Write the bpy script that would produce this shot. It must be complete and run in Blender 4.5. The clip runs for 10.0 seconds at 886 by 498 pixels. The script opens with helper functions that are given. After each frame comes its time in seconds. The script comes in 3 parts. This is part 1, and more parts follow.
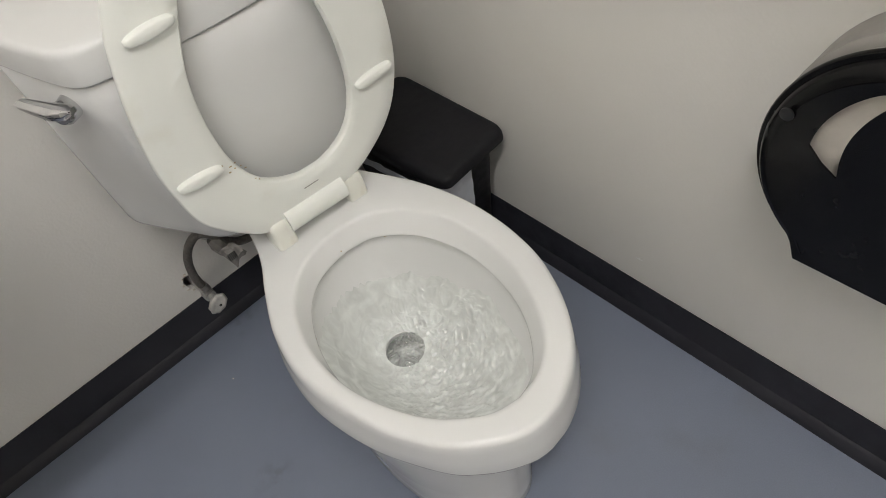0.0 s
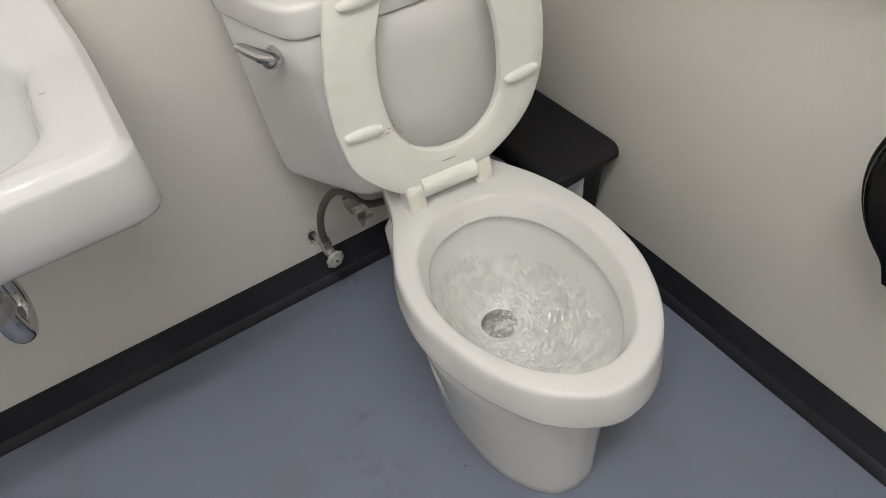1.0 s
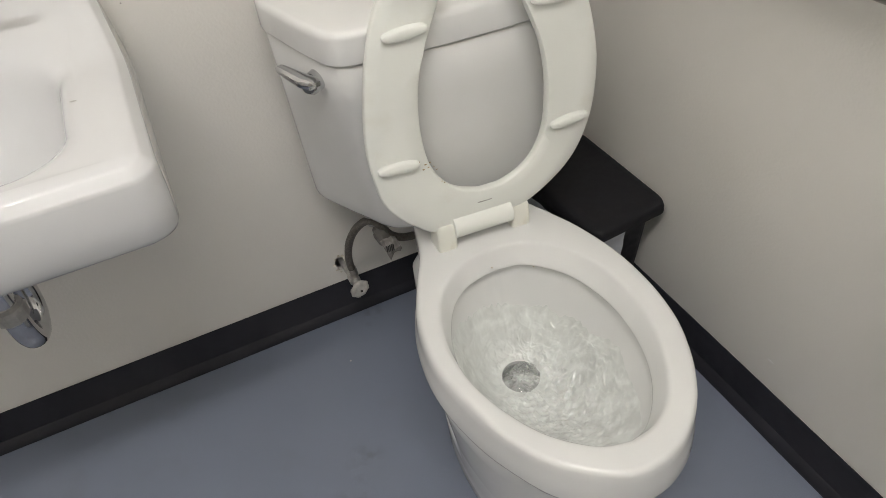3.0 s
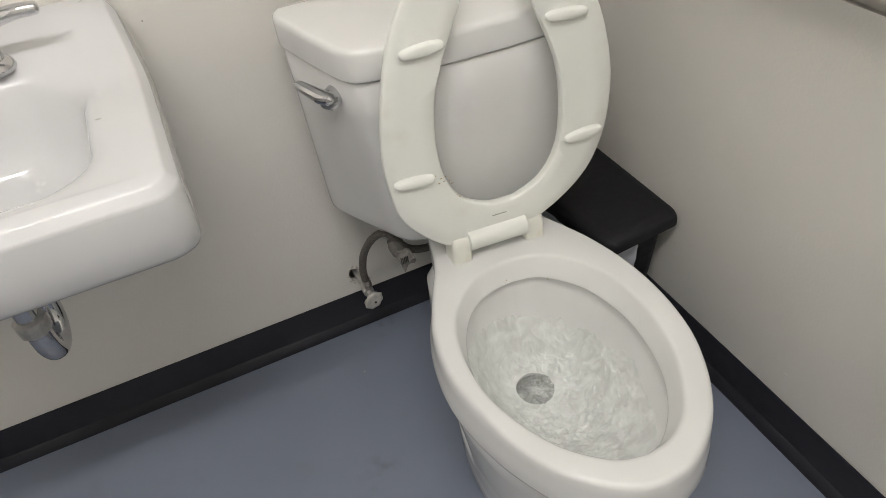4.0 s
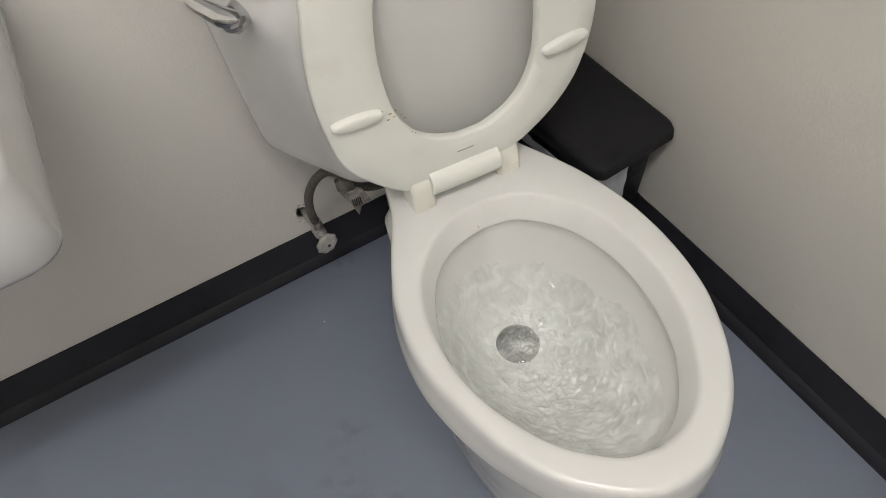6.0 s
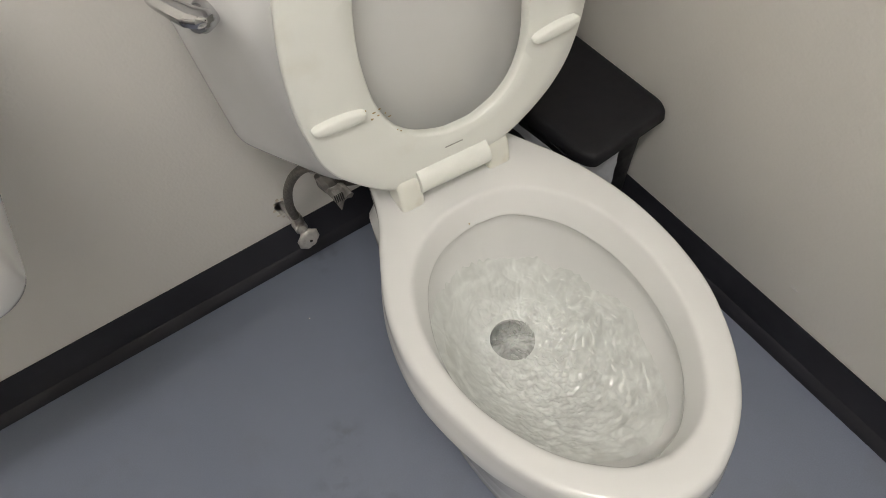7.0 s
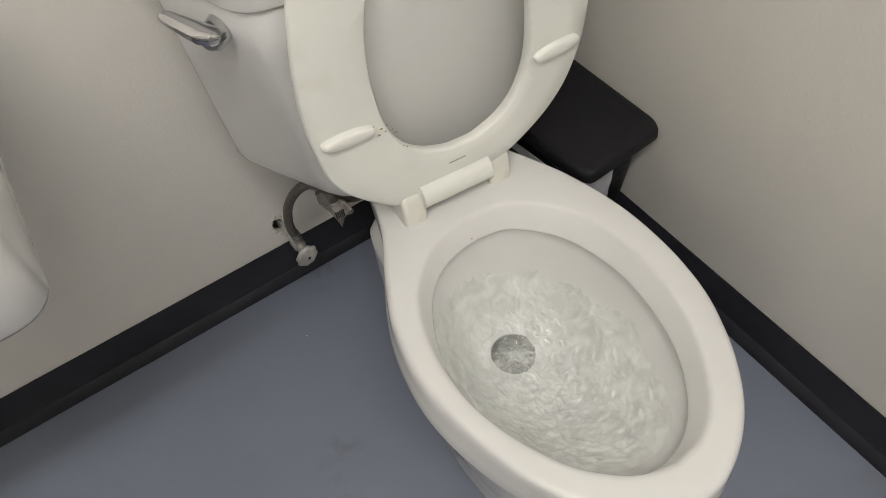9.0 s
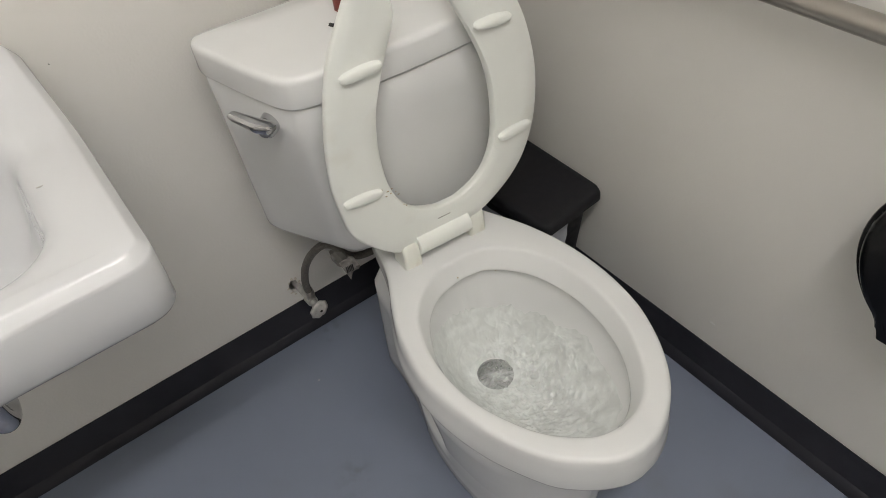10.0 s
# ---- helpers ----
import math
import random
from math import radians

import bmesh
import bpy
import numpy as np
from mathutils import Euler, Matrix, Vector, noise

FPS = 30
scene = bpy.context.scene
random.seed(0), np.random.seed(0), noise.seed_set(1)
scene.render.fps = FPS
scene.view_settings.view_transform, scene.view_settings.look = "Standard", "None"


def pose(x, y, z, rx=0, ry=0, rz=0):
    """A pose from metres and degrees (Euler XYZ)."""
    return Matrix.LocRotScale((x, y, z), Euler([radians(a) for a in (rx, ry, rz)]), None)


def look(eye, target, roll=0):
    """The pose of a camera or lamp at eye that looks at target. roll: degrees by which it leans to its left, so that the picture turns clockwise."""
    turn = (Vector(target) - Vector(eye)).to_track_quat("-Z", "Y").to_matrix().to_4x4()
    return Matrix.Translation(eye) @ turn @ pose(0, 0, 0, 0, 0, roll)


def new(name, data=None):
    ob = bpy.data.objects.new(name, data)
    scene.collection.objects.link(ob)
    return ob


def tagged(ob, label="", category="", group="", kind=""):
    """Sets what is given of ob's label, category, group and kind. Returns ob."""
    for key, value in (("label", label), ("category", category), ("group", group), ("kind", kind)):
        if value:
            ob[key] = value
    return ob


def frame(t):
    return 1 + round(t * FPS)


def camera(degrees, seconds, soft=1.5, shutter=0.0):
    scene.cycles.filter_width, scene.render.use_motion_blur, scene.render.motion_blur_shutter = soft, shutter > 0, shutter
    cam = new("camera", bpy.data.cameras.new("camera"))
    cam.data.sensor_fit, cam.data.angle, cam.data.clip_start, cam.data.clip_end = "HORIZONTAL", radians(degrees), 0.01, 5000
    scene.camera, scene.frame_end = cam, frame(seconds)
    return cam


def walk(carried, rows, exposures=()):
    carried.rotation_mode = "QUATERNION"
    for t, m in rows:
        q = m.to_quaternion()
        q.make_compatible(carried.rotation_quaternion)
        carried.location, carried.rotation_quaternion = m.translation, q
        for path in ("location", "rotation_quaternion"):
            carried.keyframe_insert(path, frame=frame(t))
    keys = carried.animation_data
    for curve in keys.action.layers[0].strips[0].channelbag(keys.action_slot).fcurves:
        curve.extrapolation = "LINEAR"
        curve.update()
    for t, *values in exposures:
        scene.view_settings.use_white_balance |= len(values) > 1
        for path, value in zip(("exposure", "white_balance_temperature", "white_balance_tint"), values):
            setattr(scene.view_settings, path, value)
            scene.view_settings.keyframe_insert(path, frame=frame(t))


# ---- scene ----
cam = camera(66.4, 10.0, 0.3)
PATH = [
    (0, (-0.276, -1.117, 1.184), (0.427, -0.011, -0.326), -14.8),
    (0.5, (-0.383, -1.177, 1.21), (0.26, 0.028, -0.251), -11.6),
    (1, (-0.433, -1.202, 1.223), (0.17, 0.083, -0.187), -9.7),
    (1.5, (-0.415, -1.194, 1.216), (0.164, 0.123, -0.174), -7.8),
    (2, (-0.405, -1.165, 1.2), (0.157, 0.181, -0.169), -6.8),
    (3.5, (-0.393, -1.159, 1.215), (0.141, 0.232, -0.12), -6.8),
    (4, (-0.405, -1.156, 1.222), (0.122, 0.246, -0.103), -7.1),
    (4.5, (-0.409, -1.14, 1.229), (0.105, 0.258, -0.106), -7.6),
    (5, (-0.412, -1.121, 1.224), (0.081, 0.228, -0.168), -8.3),
    (5.5, (-0.366, -1.073, 1.189), (0.108, 0.181, -0.295), -9.2),
    (6, (-0.303, -0.969, 1.148), (0.165, 0.182, -0.42), -9.8),
    (7.5, (-0.287, -0.899, 1.146), (0.2, 0.132, -0.497), -9.9),
    (8, (-0.307, -0.893, 1.152), (0.186, 0.132, -0.493), -9.7),
    (8.5, (-0.317, -0.89, 1.148), (0.199, 0.139, -0.488), -8.7),
    (9, (-0.321, -0.901, 1.153), (0.235, 0.158, -0.449), -7.8),
    (9.5, (-0.339, -0.941, 1.177), (0.293, 0.192, -0.345), -7.4),
    (10, (-0.468, -1.088, 1.299), (0.281, 0.099, -0.126), -6.8),
]
walk(cam, [(t, look(eye, target, roll)) for t, eye, target, roll in PATH],
     [(0.0, 0.0, 6450, 10), (2.0, 0.0, 6520, 10), (5.0, 0.0, 6500, 10), (6.2, 0.0, 6600, 10), (7.5, 0.0, 6700, 10), (9.0, 0.0, 6650, 10), (9.5, 0.0, 6560, 10), (10.0, -0.13, 6450, 10)])

# ---- world and light ----
world = bpy.data.worlds.new("world")
scene.world = world
world.use_nodes = True
world.node_tree.nodes["Background"].inputs[0].default_value = (0.9, 0.95, 1.0, 1)
world.node_tree.nodes["Background"].inputs[1].default_value = 0.02
scene.view_settings.exposure = 0.0

LAMP = bpy.data.lights.new("ceiling_lamp", "AREA")
LAMP.shape, LAMP.size, LAMP.size_y, LAMP.energy = "RECTANGLE", 1.16, 0.10, 9.3
LAMP.color = (1.0, 0.975, 0.954)
lamp = new("ceiling_lamp", LAMP)
lamp.matrix_world = pose(-0.64, -1.42, 2.48)


# ---- materials ----
def material(name, color, rough=0.5, metal=0.0, spread=0.06, scale=8.0, fine=0.0, fine_scale=300.0, bump=0.0,
             bump_scale=150.0, coat=0.0, rough_spread=0.05, dirt=None, dirt_scale=5.0, dirt_edge=(0.58, 0.75), ior=1.5):
    """A surface with colour and roughness that vary at two scales, and a fine relief."""
    m = bpy.data.materials.new(name)
    m.use_nodes = True
    nt = m.node_tree
    b = nt.nodes["Principled BSDF"]
    b.inputs["Metallic"].default_value, b.inputs["IOR"].default_value = metal, ior
    b.inputs["Coat Weight"].default_value, b.inputs["Coat Roughness"].default_value = coat, 0.05
    co = nt.nodes.new("ShaderNodeTexCoord").outputs["Object"]

    def noise_of(size, detail):
        n = nt.nodes.new("ShaderNodeTexNoise")
        nt.links.new(co, n.inputs["Vector"])
        n.inputs["Scale"].default_value, n.inputs["Detail"].default_value = size, detail
        return n.outputs["Fac"]

    def mixed(fac, a, c):
        n = nt.nodes.new("ShaderNodeMix")
        n.data_type = "RGBA"
        nt.links.new(fac, n.inputs[0])
        for socket, v in ((n.inputs[6], a), (n.inputs[7], c)):
            if isinstance(v, tuple):
                socket.default_value = (*v, 1)
            else:
                nt.links.new(v, socket)
        return n.outputs[2]

    def ranged(fac, lo, hi, out_lo=0.0, out_hi=1.0):
        n = nt.nodes.new("ShaderNodeMapRange")
        nt.links.new(fac, n.inputs[0])
        for k, v in enumerate((lo, hi, out_lo, out_hi)):
            n.inputs[k + 1].default_value = v
        return n.outputs[0]

    lo = tuple(max(0, c * (1 - spread)) for c in color)
    hi = tuple(min(1, c * (1 + spread)) for c in color)
    col = mixed(ranged(noise_of(scale, 4), 0.3, 0.7), lo, hi)
    if fine:
        col = mixed(ranged(noise_of(fine_scale, 2), 0.3, 0.7, 0, fine), col, tuple(c * 0.45 for c in color))
    if dirt:
        col = mixed(ranged(noise_of(dirt_scale, 6), *dirt_edge, 0, dirt[3]), col, tuple(dirt[:3]))
    nt.links.new(col, b.inputs["Base Color"])
    nt.links.new(ranged(noise_of(scale * 3, 5), 0.3, 0.7, max(0.02, rough - rough_spread), min(1, rough + rough_spread)), b.inputs["Roughness"])
    if bump:
        n = nt.nodes.new("ShaderNodeBump")
        n.inputs["Strength"].default_value, n.inputs["Distance"].default_value = 1.0, bump
        nt.links.new(noise_of(bump_scale, 3), n.inputs["Height"])
        nt.links.new(n.outputs[0], b.inputs["Normal"])
    return m


PORCELAIN = material("white_porcelain", (0.694, 0.697, 0.684), 0.11, spread=0.015, rough_spread=0.03, coat=0.0, bump=0.00012, bump_scale=18)
BASIN_PORCELAIN = material("cool_white_porcelain", (0.615, 0.62, 0.624), 0.10, spread=0.015, rough_spread=0.03, coat=0.25, bump=0.0001, bump_scale=18)
SEAT_PLASTIC = material("aged_white_plastic", (0.76, 0.772, 0.725), 0.36, spread=0.025, rough_spread=0.06, bump=0.0001, bump_scale=60,
                        dirt=(0.56, 0.53, 0.42, 0.25), dirt_scale=14)
CAP_PLASTIC = material("cream_plastic", (0.75, 0.75, 0.68), 0.34, spread=0.03, dirt=(0.5, 0.44, 0.3, 0.35), dirt_scale=30)
PAINT = material("greige_wall_paint", (0.702, 0.683, 0.640), 0.5, spread=0.02, scale=2.0, rough_spread=0.08, bump=0.0005, bump_scale=170,
                 dirt=(0.645, 0.618, 0.562, 0.3), dirt_scale=4)
CEILING_PAINT = material("white_ceiling_paint", (0.78, 0.77, 0.75), 0.8, spread=0.02, bump=0.0006, bump_scale=90)
VINYL = material("blue_grey_vinyl", (0.194, 0.219, 0.284), 0.42, spread=0.05, scale=3.0, fine=0.13, fine_scale=420, bump=0.00012, bump_scale=320,
                 rough_spread=0.08, dirt=(0.152, 0.156, 0.166, 0.5), dirt_scale=5.5, dirt_edge=(0.56, 0.75))
BASE_RUBBER = material("black_rubber", (0.0205, 0.0207, 0.0268), 0.55, spread=0.12, scale=12, rough_spread=0.08, bump=0.0002, bump_scale=60,
                       dirt=(0.034, 0.036, 0.046, 0.4), dirt_scale=9, ior=1.36)
CHROME = material("worn_chrome", (0.60, 0.60, 0.61), 0.10, metal=1.0, spread=0.05, scale=40, rough_spread=0.06, dirt=(0.4, 0.39, 0.37, 0.5), dirt_scale=60)
STEEL = material("brushed_steel", (0.43, 0.405, 0.37), 0.34, metal=1.0, spread=0.03, scale=30, rough_spread=0.02)
CORRODED = material("corroded_metal", (0.43, 0.42, 0.40), 0.42, metal=0.5, spread=0.25, scale=60, bump=0.0008, bump_scale=160,
                    dirt=(0.55, 0.53, 0.48, 0.7), dirt_scale=70)
BRAID = material("braided_hose", (0.16, 0.145, 0.125), 0.5, metal=0.4, spread=0.3, scale=200, fine=0.5, fine_scale=500, bump=0.0008, bump_scale=420)
BLACK_PLASTIC = material("black_textured_plastic", (0.0098, 0.0097, 0.0120), 0.55, spread=0.12, scale=20, bump=0.0002, bump_scale=500, rough_spread=0.06, ior=1.36)
GLOSS_BLACK = material("smoked_black_plastic", (0.0025, 0.0025, 0.003), 0.22, spread=0.1, scale=14, rough_spread=0.06, dirt=(0.006, 0.006, 0.006, 0.5), dirt_scale=20, ior=1.33)
HOUSING_GREY = material("grey_housing_plastic", (0.27, 0.255, 0.235), 0.45, spread=0.05, scale=20)
HOUSING_LOCK = material("dark_grey_plastic", (0.010, 0.010, 0.0105), 0.45, spread=0.2, scale=60)
BAG = material("grey_bin_bag", (0.50, 0.52, 0.56), 0.38, spread=0.08, scale=25, bump=0.0015, bump_scale=45)
PAPER = material("tissue_paper", (0.66, 0.61, 0.54), 0.9, spread=0.05, scale=40, bump=0.0006, bump_scale=180)
RUST = material("brown_stain", (0.42, 0.31, 0.15), 0.6, spread=0.3, scale=200)
GREY_MARK = material("grey_imprint", (0.38, 0.38, 0.35), 0.6, spread=0.2, scale=200)
DARK_MARK = material("dark_speck", (0.03, 0.028, 0.025), 0.7, spread=0.3, scale=100)
PLASTER = material("broken_plaster", (0.60, 0.55, 0.47), 0.9, spread=0.15, scale=90, bump=0.002, bump_scale=120)
CHIP = material("bare_white_chip", (0.78, 0.77, 0.74), 0.8, spread=0.1, scale=200)
RED = material("dark_red_plastic", (0.16, 0.035, 0.025), 0.3, spread=0.2, scale=50)
CLEAR = material("clear_label_plastic", (0.36, 0.34, 0.315), 0.18, spread=0.35, scale=80)
PIPE_WHITE = material("dull_white_nylon", (0.16, 0.15, 0.135), 0.45, spread=0.1, scale=60)

# two scuffed patches on the floor
vt = VINYL.node_tree
old = vt.nodes["Principled BSDF"].inputs["Base Color"].links[0].from_socket
pos = vt.nodes.new("ShaderNodeTexCoord").outputs["Object"]
for sx, sy, size in ((-0.330, -0.560, 0.075), (-0.315, -0.405, 0.05), (-0.36, -0.47, 0.05), (-0.165, -0.030, 0.06)):
    near, fall, grain, gate, by, tint = (vt.nodes.new("ShaderNode" + k) for k in ("VectorMath", "MapRange", "TexNoise", "MapRange", "Math", "Mix"))
    near.operation, by.operation, tint.data_type = "DISTANCE", "MULTIPLY", "RGBA"
    near.inputs[1].default_value = (sx, sy, 0)
    vt.links.new(pos, near.inputs[0])
    vt.links.new(pos, grain.inputs["Vector"])
    grain.inputs["Scale"].default_value, grain.inputs["Detail"].default_value = 34, 6
    for k, v in enumerate((size * 0.3, size, 1.0, 0.0)):
        fall.inputs[k + 1].default_value = v
    for k, v in enumerate((0.47, 0.66, 0.0, 0.45)):
        gate.inputs[k + 1].default_value = v
    vt.links.new(near.outputs["Value"], fall.inputs[0])
    vt.links.new(grain.outputs["Fac"], gate.inputs[0])
    vt.links.new(fall.outputs[0], by.inputs[0])
    vt.links.new(gate.outputs[0], by.inputs[1])
    vt.links.new(by.outputs[0], tint.inputs[0])
    vt.links.new(old, tint.inputs[6])
    tint.inputs[7].default_value = (0.115, 0.12, 0.13, 1)
    old = tint.outputs[2]
vt.links.new(old, vt.nodes["Principled BSDF"].inputs["Base Color"])


def water(name, tint, milk, lo, hi):
    """Clear water with milky patches of fine bubbles and a wet gloss."""
    m = bpy.data.materials.new(name)
    m.use_nodes = True
    wt = m.node_tree
    wt.nodes.remove(wt.nodes["Principled BSDF"])
    clear, gloss, foam = (wt.nodes.new("ShaderNodeBsdf" + k) for k in ("Transparent", "Glossy", "Diffuse"))
    blend, body = wt.nodes.new("ShaderNodeMixShader"), wt.nodes.new("ShaderNodeMixShader")
    bubbles, patch = wt.nodes.new("ShaderNodeTexNoise"), wt.nodes.new("ShaderNodeMapRange")
    wt.links.new(wt.nodes.new("ShaderNodeTexCoord").outputs["Object"], bubbles.inputs["Vector"])
    bubbles.inputs["Scale"].default_value, bubbles.inputs["Detail"].default_value, bubbles.inputs["Distortion"].default_value = 30, 2.5, 1.2
    for k, v in enumerate((0.35, 0.70, lo, hi)):
        patch.inputs[k + 1].default_value = v
    wt.links.new(bubbles.outputs["Fac"], patch.inputs[0])
    clear.inputs[0].default_value, foam.inputs[0].default_value = (*tint, 1), (*milk, 1)
    gloss.inputs["Roughness"].default_value, blend.inputs[0].default_value = 0.035, 0.15
    wt.links.new(patch.outputs[0], body.inputs[0])
    wt.links.new(clear.outputs[0], body.inputs[1])
    wt.links.new(foam.outputs[0], body.inputs[2])
    wt.links.new(body.outputs[0], blend.inputs[1])
    wt.links.new(gloss.outputs[0], blend.inputs[2])
    wt.links.new(blend.outputs[0], wt.nodes["Material Output"].inputs[0])
    return m


WATER = water("flushing_water", (0.985, 0.995, 0.988), (0.89, 0.915, 0.885), 0.66, 0.86)
POOL_WATER = water("standing_water", (0.94, 0.955, 0.94), (0.74, 0.755, 0.73), 0.25, 0.75)

DIFFUSER = bpy.data.materials.new("lamp_diffuser")
DIFFUSER.use_nodes = True
DIFFUSER.node_tree.nodes["Principled BSDF"].inputs["Base Color"].default_value = (0.85, 0.85, 0.83, 1)
DIFFUSER.node_tree.nodes["Principled BSDF"].inputs["Emission Color"].default_value = (1.0, 0.975, 0.954, 1)
DIFFUSER.node_tree.nodes["Principled BSDF"].inputs["Emission Strength"].default_value = 22.5


# ---- mesh tools ----
def ring_mesh(rings, close_start=False, close_end=False, loop=True):
    """One mesh from rings of equally many points, joined ring to ring."""
    bm = bmesh.new()
    vs = [[bm.verts.new(p) for p in r] for r in rings]
    n = len(rings[0])
    for a, b in zip(vs, vs[1:]):
        for i in range(n if loop else n - 1):
            j = (i + 1) % n
            bm.faces.new((a[i], a[j], b[j], b[i]))
    if close_start:
        bm.faces.new(vs[0][::-1])
    if close_end:
        bm.faces.new(vs[-1])
    bmesh.ops.recalc_face_normals(bm, faces=bm.faces)
    return bm


def tube(points, radius, sides=14, closed=True):
    """A round bar along points; radius is one number or one for each point."""
    pts = [Vector(p) for p in points]
    radii = radius if isinstance(radius, (list, tuple)) else [radius] * len(pts)
    rings, up = [], None
    for k, p in enumerate(pts):
        d = (pts[min(k + 1, len(pts) - 1)] - pts[max(k - 1, 0)]).normalized()
        if up is None:
            up = d.orthogonal().normalized()
        up = (up - d * up.dot(d)).normalized()
        side = d.cross(up)
        rings.append([p + radii[k] * (math.cos(a) * up + math.sin(a) * side) for a in (2 * math.pi * i / sides for i in range(sides))])
    return ring_mesh(rings, closed, closed)


def curve(points, steps=8):
    """A smooth line through points."""
    p = [Vector(q) for q in points]
    p = [2 * p[0] - p[1]] + p + [2 * p[-1] - p[-2]]
    out = []
    for i in range(1, len(p) - 2):
        for k in range(steps):
            u = k / steps
            a, b, c, d = p[i - 1:i + 3]
            out.append(0.5 * (2 * b + (c - a) * u + (2 * a - 5 * b + 4 * c - d) * u * u + (3 * b - a - 3 * c + d) * u ** 3))
    return out + [p[-2]]


def outline(half, n=72):
    """A closed ring, even to both sides of x = 0, from half an outline that runs from the back's middle to the front's middle."""
    pts = curve([(x, y, 0) for x, y in half], 10)
    run = [0.0]
    for a, b in zip(pts, pts[1:]):
        run.append(run[-1] + (b - a).length)
    right = []
    for k in range(n + 1):
        s = run[-1] * k / n
        i = max(j for j in range(len(run)) if run[j] <= s + 1e-9)
        i = min(i, len(pts) - 2)
        u = (s - run[i]) / max(run[i + 1] - run[i], 1e-9)
        q = pts[i].lerp(pts[i + 1], u)
        right.append((max(q.x, 0.0), q.y))
    return right + [(-x, y) for x, y in right[-2:0:-1]]


def grown(ring, d):
    """The ring moved outwards by d."""
    out, n = [], len(ring)
    for i, (x, y) in enumerate(ring):
        a, b = ring[i - 1], ring[(i + 1) % n]
        t = Vector((b[0] - a[0], b[1] - a[1]))
        t.normalize()
        out.append((x + t.y * -d, y + t.x * d))
    area = sum(ring[i - 1][0] * ring[i][1] - ring[i][0] * ring[i - 1][1] for i in range(n))
    if area > 0:
        out = [(2 * x - u, 2 * y - v) for (x, y), (u, v) in zip(ring, out)]
    return out


def shrunk(ring, k):
    """The ring scaled about its middle."""
    mx, my = sum(p[0] for p in ring) / len(ring), sum(p[1] for p in ring) / len(ring)
    return [(mx + (x - mx) * k, my + (y - my) * k) for x, y in ring]


def moved(ring, dx):
    return [(x + dx, y) for x, y in ring]


def level(ring, z):
    return [(x, y, z) for x, y in ring]


def blend_rings(a, b, f):
    return [(p[0] + (q[0] - p[0]) * f, p[1] + (q[1] - p[1]) * f) for p, q in zip(a, b)]


def rounded(x0, x1, y0, y1, r, n=8, more=0):
    """A rectangle's ring with rounded corners."""
    out = []
    for cx, cy, a0 in ((x1 - r, y1 - r, 0), (x0 + r, y1 - r, 90), (x0 + r, y0 + r, 180), (x1 - r, y0 + r, 270)):
        for k in range(n + 1):
            a = radians(a0 + 90 * k / n)
            out.append((cx + r * math.cos(a), cy + r * math.sin(a)))
    if more:
        full = []
        for k, (x, y) in enumerate(out):
            full.append((x, y))
            if k % (n + 1) == n:
                u, v = out[(k + 1) % len(out)]
                full += [(x + (u - x) * j / (more + 1), y + (v - y) * j / (more + 1)) for j in range(1, more + 1)]
        out = full
    return out


def box(x0, x1, y0, y1, z0, z1, bevel=0.0, segments=2):
    bm = bmesh.new()
    bmesh.ops.create_cube(bm, size=1.0, matrix=Matrix.Translation(((x0 + x1) / 2, (y0 + y1) / 2, (z0 + z1) / 2)) @ Matrix.Diagonal((x1 - x0, y1 - y0, z1 - z0, 1)))
    if bevel:
        bmesh.ops.bevel(bm, geom=bm.edges[:], offset=bevel, segments=segments, profile=0.5, affect="EDGES")
    return bm


def blob(x, y, z, rx, ry, rz, rough=0.0, sub=2):
    """A small uneven lump."""
    bm = bmesh.new()
    bmesh.ops.create_icosphere(bm, subdivisions=sub, radius=1.0)
    for v in bm.verts:
        k = 1 + rough * noise.noise(v.co * 1.7 + Vector((x * 90, y * 90, z * 90)))
        v.co = Vector((x + v.co.x * rx * k, y + v.co.y * ry * k, z + v.co.z * rz * k))
    return bm


def mesh_of(name, bm, mat, smooth=40):
    me = bpy.data.meshes.new(name)
    for f in bm.faces:
        f.smooth = smooth > 0
    if smooth:
        for e in bm.edges:
            if len(e.link_faces) == 2 and e.calc_face_angle(0) > radians(smooth):
                e.smooth = False
    bm.to_mesh(me)
    bm.free()
    me.materials.append(mat)
    return me


def part(name, bm, mat, parent=None, label="", smooth=40):
    ob = new(name, mesh_of(name, bm, mat, smooth))
    if parent:
        ob.parent = parent
    return tagged(ob, label)


def thing(name, label, category, m=None, group=""):
    ob = new(name)
    ob.empty_display_size = 0.05
    if m:
        ob.matrix_world = m
    return tagged(ob, label, category, group)


def setting(name, bm, mat, label, category, smooth=40):
    return tagged(part(name, bm, mat, None, "", smooth), label, category, "", "structure")


# ---- room ----
EAST, WEST, SOUTH, HIGH = 0.411, -1.60, -2.00, 2.60
setting("floor", box(WEST - 0.1, EAST + 0.1, SOUTH - 0.1, 0.1, -0.08, 0.0), VINYL, "blue-grey speckled sheet vinyl floor with dark scuffs", "floor")


